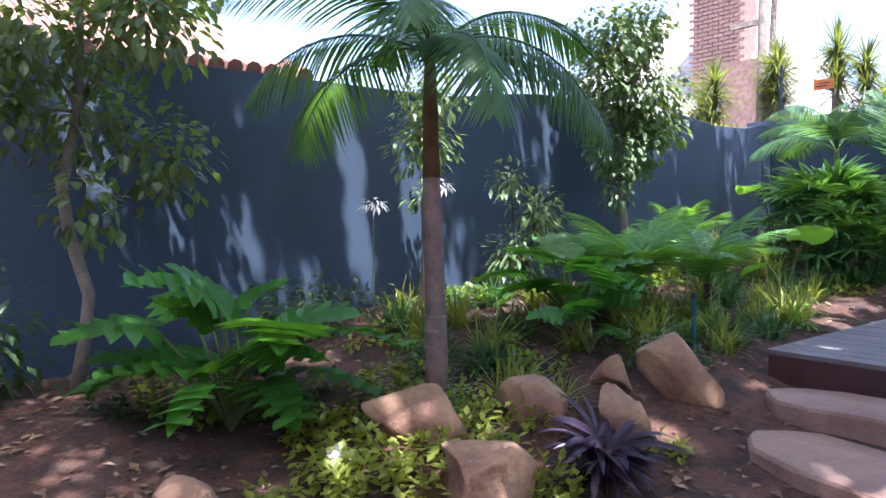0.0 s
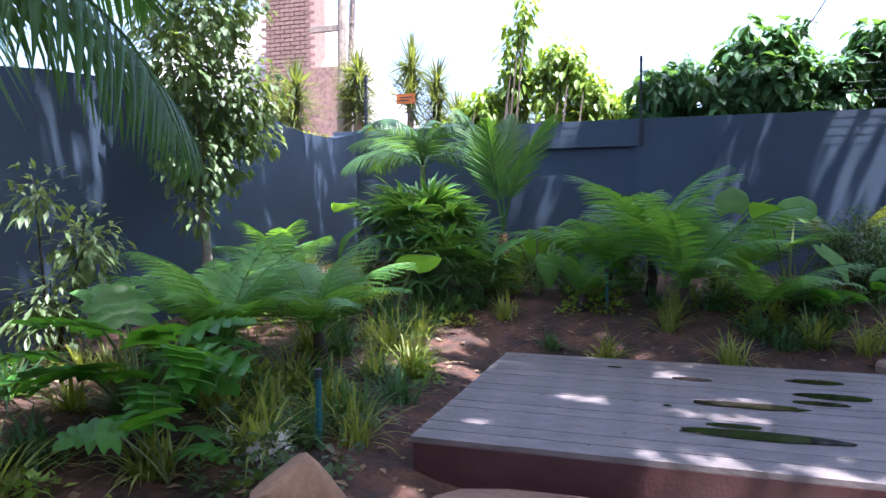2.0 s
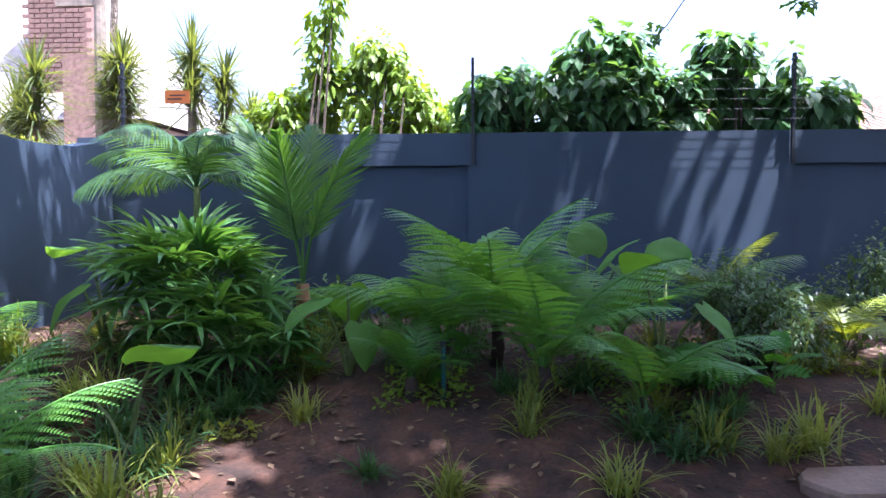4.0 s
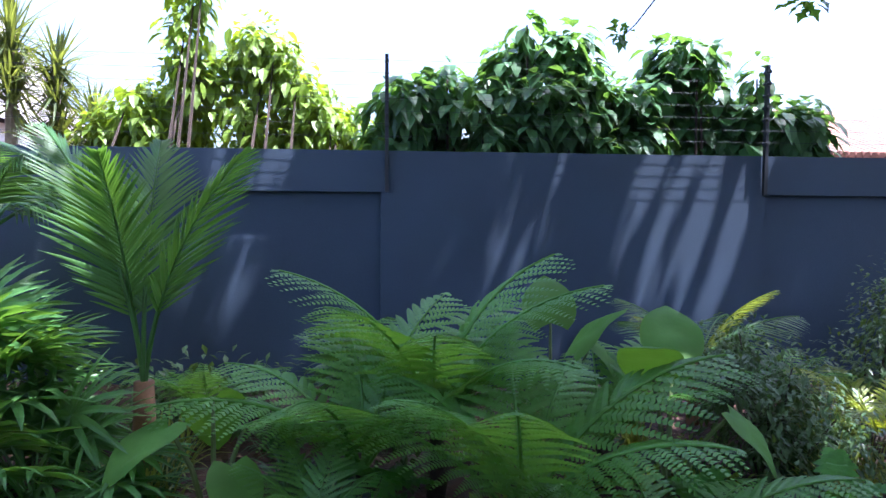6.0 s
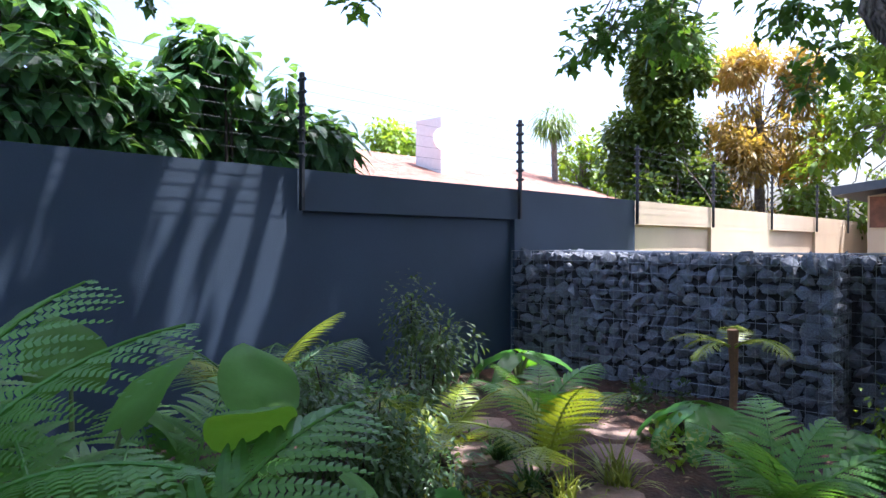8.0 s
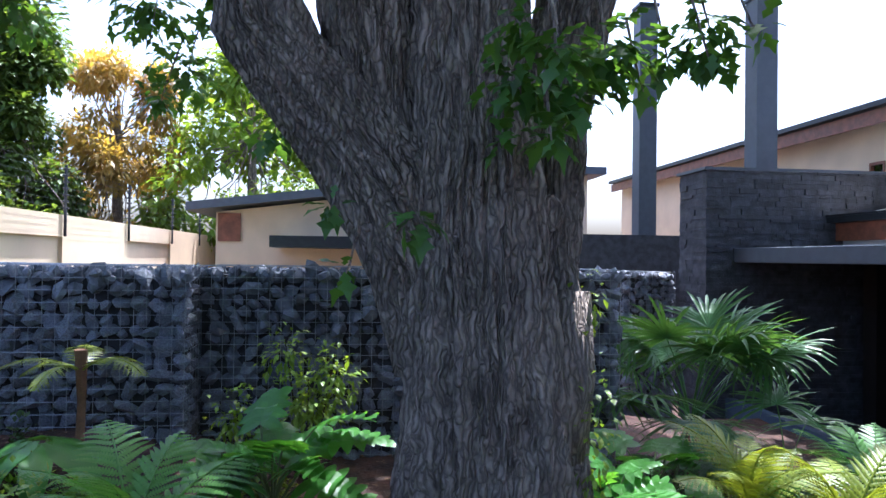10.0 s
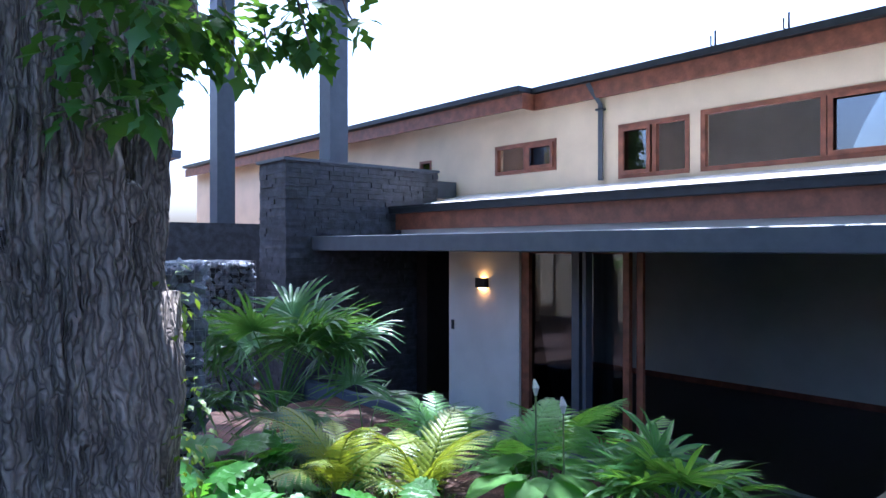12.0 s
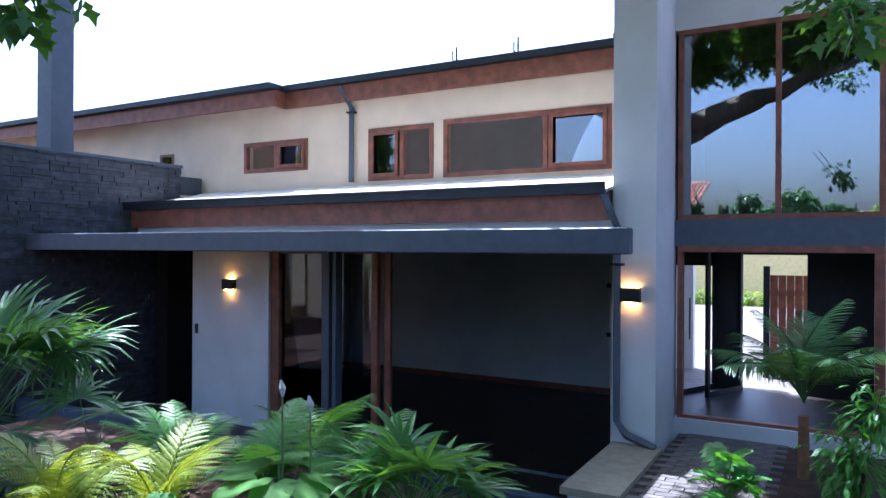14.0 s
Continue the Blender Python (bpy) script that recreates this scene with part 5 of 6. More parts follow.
rb = random.Random(41)
for i in range(70):
    x, y = rb.uniform(-4.7, -2.15), rb.uniform(2.9, 9.4)
    tuft(x, y, rb.uniform(0.7, 1.15), TUFTD if rb.random() < 0.6 else TUFTS, i, "grass clump filling the planted bed")
for i in range(30):
    x, y = rb.uniform(-1.9, 2.6), rb.uniform(7.3, 9.6)
    tuft(x, y, rb.uniform(0.7, 1.1), TUFTD if rb.random() < 0.6 else TUFTS, i, "grass clump filling the planted bed")
for i in range(26):
    x, y = rb.uniform(2.0, 6.0), rb.uniform(1.2, 4.2)
    tuft(x, y, rb.uniform(0.6, 1.0), TUFTD if rb.random() < 0.7 else TUFTS, i, "grass clump filling the planted bed")


def cover(x, y, rx, ry, h, n, mat, seed, label, size=0.055):
    rr = random.Random(seed)
    blobs = []
    for _ in range(9):
        a, r = rr.uniform(0, 6.28), rr.uniform(0, 0.85) ** 0.5
        px, py = rx * r * math.cos(a), ry * r * math.sin(a)
        blobs.append((px, py, ground_z(x + px, y + py) - ground_z(x, y) + h * 0.4, rx * 0.35, ry * 0.35, h * 0.6))
    mc = MB()
    leaf_cloud(mc, blobs, n, size, 0.42, rr, 0.0, 2, 0.1)
    ob = part("ground_cover", mc, mat, None)
    ob.matrix_basis = pose(x, y, ground_z(x, y))
    return tagged(ob, label, "ground cover", "ground cover patches", "stuff")


for i, (x, y, rx, ry, h, n) in enumerate(((-2.35, 2.75, 0.3, 0.25, 0.16, 420), (-2.35, 1.9, 0.28, 0.2, 0.22, 420), (-2.85, 2.2, 0.35, 0.3, 0.16, 420), (-3.3, 2.7, 0.4, 0.35, 0.14, 420), (-1.85, 2.6, 0.2, 0.2, 0.2, 240), (-4.0, 1.7, 0.6, 0.25, 0.12, 320), (-2.4, 1.55, 0.15, 0.12, 0.1, 90), (-3.9, 3.2, 0.5, 0.3, 0.15, 300), (-1.75, 3.35, 0.12, 0.1, 0.08, 60), (-2.55, 7.5, 0.2, 0.15, 0.1, 100), (1.6, 8.6, 0.35, 0.25, 0.15, 220), (3.9, 6.9, 0.35, 0.3, 0.15, 300))):
    cover(x, y, rx, ry, h, n, VAR, i, "low lime and yellow variegated ground cover")
rr = random.Random(8)
cover(-2.9, 2.75, 0.3, 0.2, 0.2, 320, LIME, 30, "low feathery bright green ground cover", 0.04)
for i, (x, y) in enumerate(((-2.5, 3.0), (-2.9, 3.5), (-2.6, 4.5), (-3.0, 5.2), (-2.5, 5.9), (-3.3, 3.1), (-2.2, 2.3), (-3.4, 2.0))):
    cover(x, y, 0.32, 0.28, 0.14, 260, VAR if i % 3 == 0 else (LIME if i % 3 == 1 else CREEP), 120 + i, "mixed low green and lime ground cover")
cover(-4.0, 1.3, 0.6, 0.3, 0.1, 220, CREEP, 31, "low dark ground cover", 0.05)
cover(-2.55, 4.3, 0.16, 0.14, 0.1, 140, PETAL, 32, "silvery white-leaved ground cover", 0.05)
for i in range(12):
    cover(rr.uniform(-4.6, -2.3) if i < 8 else rr.uniform(-1.5, 2.5), rr.uniform(3.2, 7.5) if i < 8 else rr.uniform(7.6, 9.2), 0.35, 0.3, 0.18, 260, CREEP if i % 2 else LIME, 50 + i, "mixed low green ground cover")
cover(-3.5, 2.2, 0.4, 0.4, 0.2, 380, CREEP, 33, "low dark green ground cover")

PB = [fan_mesh(PURPLE, s + 40, 9, 0.3, 0.02, 0.08, 300, 0.35) for s in range(2)]
rosette("bromeliad", "dark purple bromeliad with strappy leaves", "plant", -1.82, 2.95, PB, 12, 0.08, 1.1, (-30, 30), 0, None, 3, "leaf_whorl")
for i, (x, y, sx, sy, sz, rz, lean) in enumerate(((-2.6, 2.48, 0.25, 0.19, 0.17, 30, 0), (-1.98, 2.42, 0.24, 0.2, 0.21, -30, 0), (-2.3, 3.02, 0.2, 0.15, 0.14, 40, 0), (-1.95, 3.25, 0.16, 0.14, 0.15, 10, 0), (-2.02, 3.82, 0.16, 0.1, 0.27, 52, -32), (-2.42, 1.22, 0.18, 0.13, 0.14, 15, 0), (-2.3, 3.6, 0.13, 0.1, 0.1, 0, 0), (3.4, 2.7, 0.15, 0.11, 0.12, 10, 0), (4.0, 2.5, 0.13, 0.1, 0.11, 40, 0), (3.1, 2.3, 0.14, 0.12, 0.1, 70, 0))):
    rock(x, y, sx, sy, sz, rz, lean, 0.25, ROCK, i)
GREYS = material("greenish_grey_sandstone", (0.24, 0.23, 0.18), 0.85, var=0.3, scale=3, fine=35, bump=0.4)
slab(-1.32, 4.35, 0.82, 0.85, 0.5, 0.1, 4, 1, "pinkish sandstone step below the deck")
slab(-0.42, 4.4, 0.80, 0.85, 0.55, 0.1, 8, 2, "greenish-grey sandstone step below the deck", mat=GREYS)
slab(-1.0, 3.75, 0.70, 1.2, 0.55, 0.16, -14, 3, "thick rough-edged sandstone step")
slab(-1.0, 2.95, 0.58, 0.7, 0.5, 0.1, 20, 4, "flat pink sandstone stepping stone")
slab(-0.1, 3.3, 0.62, 0.8, 0.5, 0.12, 10, 5, "flat brown sandstone step")
slab(1.1, 7.15, 1.0, 0.9, 0.4, 0.08, 4, 6, "flat red-brown stone at the deck's edge")
for i, (x, y) in enumerate(((2.3, 8.7), (2.3, 9.25), (3.45, 8.85), (3.8, 9.7), (2.2, 8.2), (2.9, 9.6), (2.9, 8.5))):
    slab(x, y, ground_z(x, y) + 0.03, 0.5, 0.38, 0.05, i * 40, 10 + i, "flat stepping stone in the soil")
for x, y in ((-2.33, 4.5), (-1.28, 8.0)):
    s = thing("irrigation_stake", "teal plastic irrigation riser standing in the bed", "sprinkler", pose(x, y, ground_z(x, y)))
    part("pipe", MB().tube([(0, 0, -0.1), (0, 0, 0.34)], [0.016, 0.016], 10), TEAL, s)
    part("head", MB().tube([(0, 0, 0.34), (0, 0, 0.38)], [0.021, 0.019], 10), DARKM, s)
sc = thing("paper_scrap", "crumpled white paper scrap lying on the ground cover", "litter", pose(-2.5, 1.9, ground_z(-2.5, 1.9) + 0.12))
part("sheet", MB().strip([(-0.07, 0, 0), (-0.02, 0.02, 0.03), (0.03, -0.01, 0.0), (0.08, 0.03, -0.05)], [0.02, 0.05, 0.06, 0.05], (0.2, 1, 0.4), 0.4), CLOTH, sc)
for x, y, h in ((-4.6, 3.45, 1.0), (-4.35, 3.95, 1.05)):
    f = thing("agapanthus_flower", "white agapanthus flower head on a thin stem", "flower", pose(x, y, ground_z(x, y)))
    part("stem", MB().tube([(0, 0, 0), (0.02, 0, h)], [0.006, 0.005], 5), STEMG, f)
    mb = MB()
    rr = random.Random(9)
    leaf_cloud(mb, [(0.02, 0, h, 0.09, 0.09, 0.05)], 60, 0.06, 0.16, rr, 0.3)
    part("flower_head", mb, PETAL, f, "white umbel of narrow petals")

# ---- far bed, under the north wall ----
rosette("lady_palm", "dense lady palm with glossy finger-like leaves", "palm", -3.3, 8.7, FANS, 60, 0.35, 1.15, (-35, 30), 0, None, 8, "leaf_fan")
rosette("lady_palm", "lower skirt of the lady palm clump", "palm", -3.1, 8.45, FANS, 30, 0.0, 1.05, (-20, 35), 40, None, 18, "leaf_fan")
kp = lambda ob: part("trunk", MB().tube([(0, 0, -0.05), (0, 0, 0.9), (0, 0, 1.35)], [0.05, 0.04, 0.03], 8), STEMG, ob, smooth=True)
rosette("palm_tree", "thin dark feather palm standing before the wall", "palm tree", -3.75, 10.0, PALMF, 10, 1.3, 0.78, (-42, 5), 10, kp, 9)
rosette("palm", "young upright feather palm with pleated fronds", "palm", -2.45, 8.9, JUV, 4, 0.55, 1.15, (-22, 0), 75, lambda ob: part("trunk", MB().tube([(0, 0, -0.05), (0, 0, 0.6)], [0.07, 0.05], 8, 0.2), STRAW, ob, "fibrous brown stem", True), 10)
ear(-1.98, 8.35, ((215, 0.55, 0.2, 0.65, 15), (100, 0.62, 0.08, 0.65, 40), (300, 0.4, 0.25, 0.6, 35), (40, 0.55, 0.2, 0.6, 30)), seed=1, label="elephant ear with torn yellowing leaf and pale stalks")
ear(-3.1, 7.35, ((330, 0.55, 0.25, 0.85, -35), (180, 0.3, 0.2, 0.6, 10)), seed=2)
ear(-3.7, 8.3, ((160, 0.85, 0.2, 0.9, -10), (240, 0.6, 0.2, 0.7, 20)), seed=3, label="elephant ear with a yellowing leaf")
fern(-0.92, 8.72, 9, 1.3, 0.3, seed=6, tilt=(-30, 2), label="tall tree fern with wide lacy fronds")
fern(-1.3, 8.55, 10, 1.1, 0.2, seed=27, tilt=(-28, 4))
fern(0.0, 8.75, 9, 1.0, 0.2, seed=26, tilt=(-26, 4))
fern(-0.62, 8.0, 9, 1.25, 0.2, seed=7, tilt=(-22, 10), label="tree fern with long lacy fronds over the deck's edge")
ear(-0.15, 9.3, ((80, 0.8, 0.05, 0.75, -60), (330, 0.7, 0.25, 0.75, 20)), seed=4)
ear(0.28, 8.55, ((225, 0.7, 0.22, 0.8, -62), (60, 0.75, 0.12, 0.75, -50), (320, 0.5, 0.3, 0.7, 35)), seed=5)
ear(-0.3, 8.9, ((10, 0.7, 0.2, 0.75, -55),), seed=15)
rosette("palm", "feather palm with sunlit yellow-green fronds", "palm", 1.05, 9.85, PALMS + PALMSY, 9, 0.3, 1.2, (-22, 15), 0, lambda ob: part("stem", MB().tube([(0, 0, -0.05), (0, 0, 0.5)], [0.05, 0.04], 8, 0.2), STRAW, ob), 11)
philo(0.55, 7.95, 7, 0.4, 12)
shrub("shrub", "dark fine-leaved shrub with brown flower heads", 0.95, 8.75, [(0, 0, 0.3, 0.42, 0.4, 0.32), (0.2, 0.1, 0.5, 0.32, 0.3, 0.25), (-0.2, 0.1, 0.5, 0.3, 0.3, 0.25), (0.3, -0.15, 0.25, 0.3, 0.3, 0.28), (0.1, 0.5, 0.6, 0.4, 0.35, 0.3)], 4200, 0.06, 0.25, CREEP, 13)
shrub("shrub", "dark climbing shrub against the wall", 3.2, 10.7, [(0, 0, 0.7, 0.35, 0.2, 0.5), (0.3, 0, 0.4, 0.3, 0.2, 0.4)], 1100, 0.06, 0.3, CREEP, 14)
shrub("shrub", "low dark foliage under the wall", -2.4, 9.9, [(0, 0, 0.25, 0.9, 0.4, 0.3), (1.2, 0.1, 0.3, 0.6, 0.35, 0.3), (-1.2, 0, 0.25, 0.6, 0.4, 0.3)], 1400, 0.12, 0.2, CREEP, 16)
rosette("cordyline", "blue-green strappy plant before the wall", "plant", -1.3, 9.7, [fan_mesh(PALM, 70 + s, 9, 0.5, 0.022, 0.12, 160, 0.4) for s in range(2)], 9, 0.3, 1.15, (-30, 20), 0, None, 17, "leaf_whorl")
fern(1.85, 9.05, 7, 1.15, 0.12, FERNSY, "sunlit yellow-green fern by the path", 9)
fern(2.05, 8.45, 6, 1.05, 0.08, FERNSY, "sunlit yellow-green fern by the path", 10)
fern(2.75, 9.0, 8, 0.8, 0.1, seed=11)
fern(0.0, 7.85, 6, 0.95, 0.1, seed=13, tilt=(-20, 10))
fern(2.9, 7.45, 9, 0.95, 0.05, seed=14)
ear(3.8, 8.3, tuple((a, 0.25, 0.12, 1.0, 10) for a in range(0, 360, 40)), "dark clump of broad strap leaves", 6, BROAD, "cast_iron_plant")
ear(4.35, 10.35, tuple((a, 0.3, 0.12, 1.0, 5) for a in range(20, 380, 60)), "dark clump of broad strap leaves", 7, BROAD, "cast_iron_plant")
rosette("tree_fern", "spindly young tree fern with level fronds", "fern", 4.3, 8.25, FERNSY, 6, 0.62, 0.85, (5, 30), 0, lambda ob: part("stem", MB().tube([(0, 0, -0.05), (0.03, 0, 0.4), (0, 0, 0.78)], [0.035, 0.03, 0.04], 8, 0.3), STRAW, ob, "rusty brown stem"), 15)
shrub("shrub", "loose green shrub with a few pink flowers", 4.7, 6.7, [(0, 0, 0.6, 0.35, 0.35, 0.4), (0.1, 0.2, 1.0, 0.22, 0.22, 0.25), (0, -0.2, 0.85, 0.25, 0.25, 0.3), (0, 0.55, 0.5, 0.25, 0.25, 0.3)], 1000, 0.075, 0.3, LIME, 17)
philo(3.75, 6.85, 20, 0.75, 18)
philo(2.6, 6.15, 9, 0.5, 19)
philo(2.2, 5.7, 8, 0.42, 20)

# ---- bed between deck and house ----
rosette("fan_palm", "fan palm with wide pleated leaf fans beside the oak", "palm", 6.0, 2.9, FANB, 26, 0.45, 1.35, (-25, 30), 0, lambda ob: part("trunk", MB().tube([(0, 0, -0.05), (0, 0, 0.45)], [0.09, 0.08], 10, 0.25), STRAW, ob, "fibrous brown trunk", True), 21, "leaf_fan")
rosette("fan_palm", "smaller fan palm with drooping leaf fans", "palm", 5.3, 2.3, FANB, 14, 0.25, 1.1, (-15, 35), 50, None, 22, "leaf_fan")
fern(3.9, 3.5, 9, 1.2, 0.25, FERNSY, "sunlit yellow-green fern by the house", 16)
fern(3.45, 3.05, 9, 1.2, 0.25, FERNSY, "sunlit yellow-green fern by the house", 17)
fern(3.5, 1.35, 9, 1.0, 0.35, seed=18)
fern(4.3, 2.2, 9, 0.95, 0.3, seed=48)
fern(3.4, 2.05, 9, 0.95, 0.35, seed=49)
philo(3.0, 3.6, 12, 0.5, 51)
philo(4.2, 3.2, 10, 0.45, 52)
fern(2.75, 1.5, 8, 0.85, 0.3, seed=19)
rosette("lady_palm", "lady palm with glossy finger-like leaves beside the terrace", "palm", 2.2, 1.75, FANS, 34, 0.22, 1.2, (-30, 30), 0, None, 23, "leaf_fan")
ear(2.95, 2.35, tuple((a, 0.62, 0.22, 0.8, -5) for a in range(0, 360, 40)), "arum lily with broad green leaves", 8, EARS, "arum_lily")
for x, y, h in ((2.9, 2.4, 1.2), (2.72, 2.3, 1.1)):
    f = thing("arum_flower", "pale arum flower on a tall green stem", "flower", pose(x, y, ground_z(x, y)))
    part("stem", MB().tube([(0, 0, 0), (0.01, 0, h)], [0.009, 0.007], 6), STEMG, f)
    part("spathe", MB().tube([(0.01, 0, h - 0.01), (0.01, 0, h + 0.05), (0.025, 0, h + 0.11)], [0.01, 0.028, 0.008], 8), PETAL, f, "cream funnel-shaped bloom")
philo(3.65, 4.65, 14, 0.62, 24)
philo(4.3, 4.05, 12, 0.62, 34)
philo(4.9, 3.6, 9, 0.5, 25)
philo(3.1, 4.5, 10, 0.45, 26)
rosette("palm", "feathery young palm by the hall door", "palm", -0.35, -1.55, PALMS, 16, 0.75, 1.25, (-45, 10), 0, lambda ob: part("stem", MB().tube([(0, 0, -0.05), (0, 0, 0.6)], [0.06, 0.05], 8, 0.2), STRAW, ob), 27)
philo(0.2, -0.25, 16, 0.5, 28)
shrub("shrub", "umbrella tree shrub with glossy green leaflets", -0.75, -0.6, [(0, 0, 0.5, 0.35, 0.35, 0.4), (-0.2, 0.1, 0.95, 0.3, 0.3, 0.3)], 600, 0.14, 0.2, PHILO, 29)
tufts = [(2.9, 2.9), (3.3, 3.3), (4.5, 3.2), (5.2, 3.4)]
for i, (x, y) in enumerate(tufts):
    tuft(x, y, 0.8, TUFTD, i, "clump of dark green strap-leaved grass")

for i, (x, y) in enumerate(((3.0, 3.2), (3.9, 2.9), (4.4, 3.5), (-0.3, 8.4), (-1.1, 8.9), (0.5, 8.7), (-1.7, 8.6), (3.4, 8.2), (4.4, 9.0), (2.4, 3.2), (2.6, 2.6), (3.6, 2.4), (4.4, 2.6), (5.0, 3.0), (4.7, 4.4), (2.2, 2.6), (3.2, 3.8))):
    cover(x, y, 0.4, 0.35, 0.22, 330, LIME if i % 2 else CREEP, 80 + i, "mixed low green ground cover")
for i, (x, y, s) in enumerate(((-2.3, 9.7, 0.8), (1.5, 9.7, 0.7), (-1.5, 8.0, 0.55))):
    fern(x, y, 8, s, 0.12, seed=60 + i)
shrub("shrub", "fine-leaved dark shrub with glints of light", 2.1, 9.5, [(0, 0, 0.4, 0.4, 0.35, 0.4), (0.2, 0, 0.7, 0.3, 0.3, 0.3)], 1600, 0.06, 0.25, CREEP, 90)
for i, (x, y, s) in enumerate(((-1.3, 8.3, 0.6), (0.3, 8.2, 0.6), (-2.3, 8.2, 0.6), (0.9, 8.1, 0.6))):
    philo(x, y, 9, s * 0.6, 70 + i)
rosette("lady_palm", "small lady palm tuft in the far bed", "palm", -2.75, 8.3, FANS, 26, 0.1, 1.0, (-30, 25), 0, None, 77, "leaf_fan")
# ---- litter on the soil ----
rr = random.Random(77)
mb = MB()
for _ in range(7000):
    x, y = rr.uniform(-5.1, 6), rr.uniform(0.6, 10.9)
    if -1.95 < x < 1.95 and 4.6 < y < 6.85:
        continue
    a = rr.uniform(0, 6.28)
    leaf_at(mb, (x, y, ground_z(x, y) + 0.006), (math.cos(a), math.sin(a), rr.uniform(0, 0.35)), rr.uniform(0.03, 0.085), 0.35, rr.uniform(-0.2, 0.4))
tagged(part("leaf_litter", mb, LITTER, None), "scattered dry brown leaves on the soil", "leaf litter", "", "stuff")
mb = MB()
for _ in range(70):
    a, x, y = rr.uniform(0, 6.28), rr.uniform(-1.8, 1.5), rr.uniform(4.8, 6.7)
    leaf_at(mb, (x, y, 0.984), (math.cos(a), math.sin(a), 0.1), rr.uniform(0.02, 0.05), 0.35, 0.1)
tagged(part("deck_leaves", mb, LITTER, None), "few dry leaves lying on the deck", "leaf litter", "", "stuff")
puddle = material("wet_deck_patch", (0.02, 0.016, 0.014), 0.06, var=0.2, bump=0)
for i, (x, y, sx, sy) in enumerate(((-0.31, 5.17, 0.78, 0.15), (-0.43, 5.30, 0.27, 0.08), (-0.33, 5.72, 0.62, 0.13), (0.17, 6.06, 0.44, 0.14), (0.07, 5.88, 0.3, 0.1), (0.13, 6.42, 0.34, 0.13), (-0.6, 6.28, 0.24, 0.1), (-1.1, 6.5, 0.1, 0.04), (-0.75, 5.6, 0.05, 0.03))):
    mb = MB()
    r2 = random.Random(i)
    rim = [(math.cos(k / 20 * 6.283) * sx / 2 * r2.uniform(0.86, 1.06), math.sin(k / 20 * 6.283) * sy / 2 * r2.uniform(0.86, 1.06), 0.0) for k in range(20)]
    mb.add(rim + [(p[0], p[1], -0.003) for p in rim], [tuple(range(20))] + [(k, k + 20, (k + 1) % 20 + 20, (k + 1) % 20) for k in range(20)])
    ob = part("puddle", mb, puddle, None)
    ob.matrix_basis = pose(x, y, 0.986)
    tagged(ob, "shallow dark rain puddle on the deck boards", "puddle", "puddles on the deck")

# ---- above and beyond the north wall ----
rr = random.Random(31)


def vine(name, label, blobs, n, size, wide, mat, seed):
    ob = thing(name, label, "vine")
    r2 = random.Random(seed)
    mc = MB()
    leaf_cloud(mc, blobs, n, size, wide, r2, 0.5, 3, 0.3)
    part("foliage", mc, mat, ob)
    tw = MB()
    for b in blobs[:14]:
        tw.tube([(b[0], 11.5, 2.8), (b[0], b[1], b[2])], [0.02, 0.008], 5)
    tagged(part("stem_cluster", tw, DARKSTEM, ob), kind="stuff")


def clumps(x0, x1, y, zf, n, r, seed):
    r2 = random.Random(seed)
    out = []
    for _ in range(n):
        x = r2.uniform(x0, x1)
        t = zf(x)
        out.append((x, y + r2.uniform(-0.2, 0.35), 3.15 + (t - 3.15) * r2.random() ** 0.7, r * r2.uniform(0.6, 1.1), r * 0.8, r * r2.uniform(0.6, 1.0)))
    return out


vz = lambda x: 3.7 + 0.95 * math.exp(-((x - 0.5) / 0.55) ** 2) + 0.6 * math.exp(-((x - 1.75) / 0.45) ** 2) + 0.25 * math.exp(-((x + 0.6) / 0.4) ** 2)
vine("climbing_vine", "dark heart-leaved climber spilling over the wall top", clumps(-1.2, 3.0, 11.6, vz, 110, 0.28, 1), 6500, 0.17, 0.42, VINE, 2)
vine("climbing_vine", "few vine shoots reaching above the hedge", [(0.2, 11.6, 4.5, 0.1, 0.1, 0.15), (2.45, 11.55, 4.05, 0.1, 0.08, 0.3), (1.9, 11.6, 4.25, 0.1, 0.1, 0.12), (2.9, 11.5, 3.4, 0.16, 0.1, 0.2), (-0.55, 11.6, 4.1, 0.08, 0.08, 0.1)], 130, 0.17, 0.36, VINE, 3)
bz = lambda x: 3.6 + 1.0 * math.exp(-((x + 2.6) / 0.9) ** 2)
vine("sunlit_bush", "sunlit bright green bush behind the wall", clumps(-4.0, -1.4, 12.6, bz, 90, 0.34, 5), 5500, 0.13, 0.36, LIME, 6)
vine("sunlit_bush", "tall light shoot above the bush", [(-3.0, 12.4, 4.9, 0.25, 0.2, 0.3), (-2.9, 12.4, 5.25, 0.2, 0.2, 0.25), (-3.1, 12.4, 4.5, 0.3, 0.2, 0.3)], 280, 0.13, 0.36, LIME, 7)


def fence_post(x, y, z0, z1):
    f = thing("fence_post", "black electric fence post with insulators on the wall", "fence post", group="electric fence posts")
    part("pole", MB().box(x - 0.015, y - 0.02, z0, x + 0.015, y + 0.02, z1), DARKM, f)
    for k in range(7):
        part("insulator", MB().tube([(x, y - 0.045, z1 - 0.06 - k * 0.105), (x, y + 0.045, z1 - 0.06 - k * 0.105)], [0.018, 0.018], 6), DARKM, f)


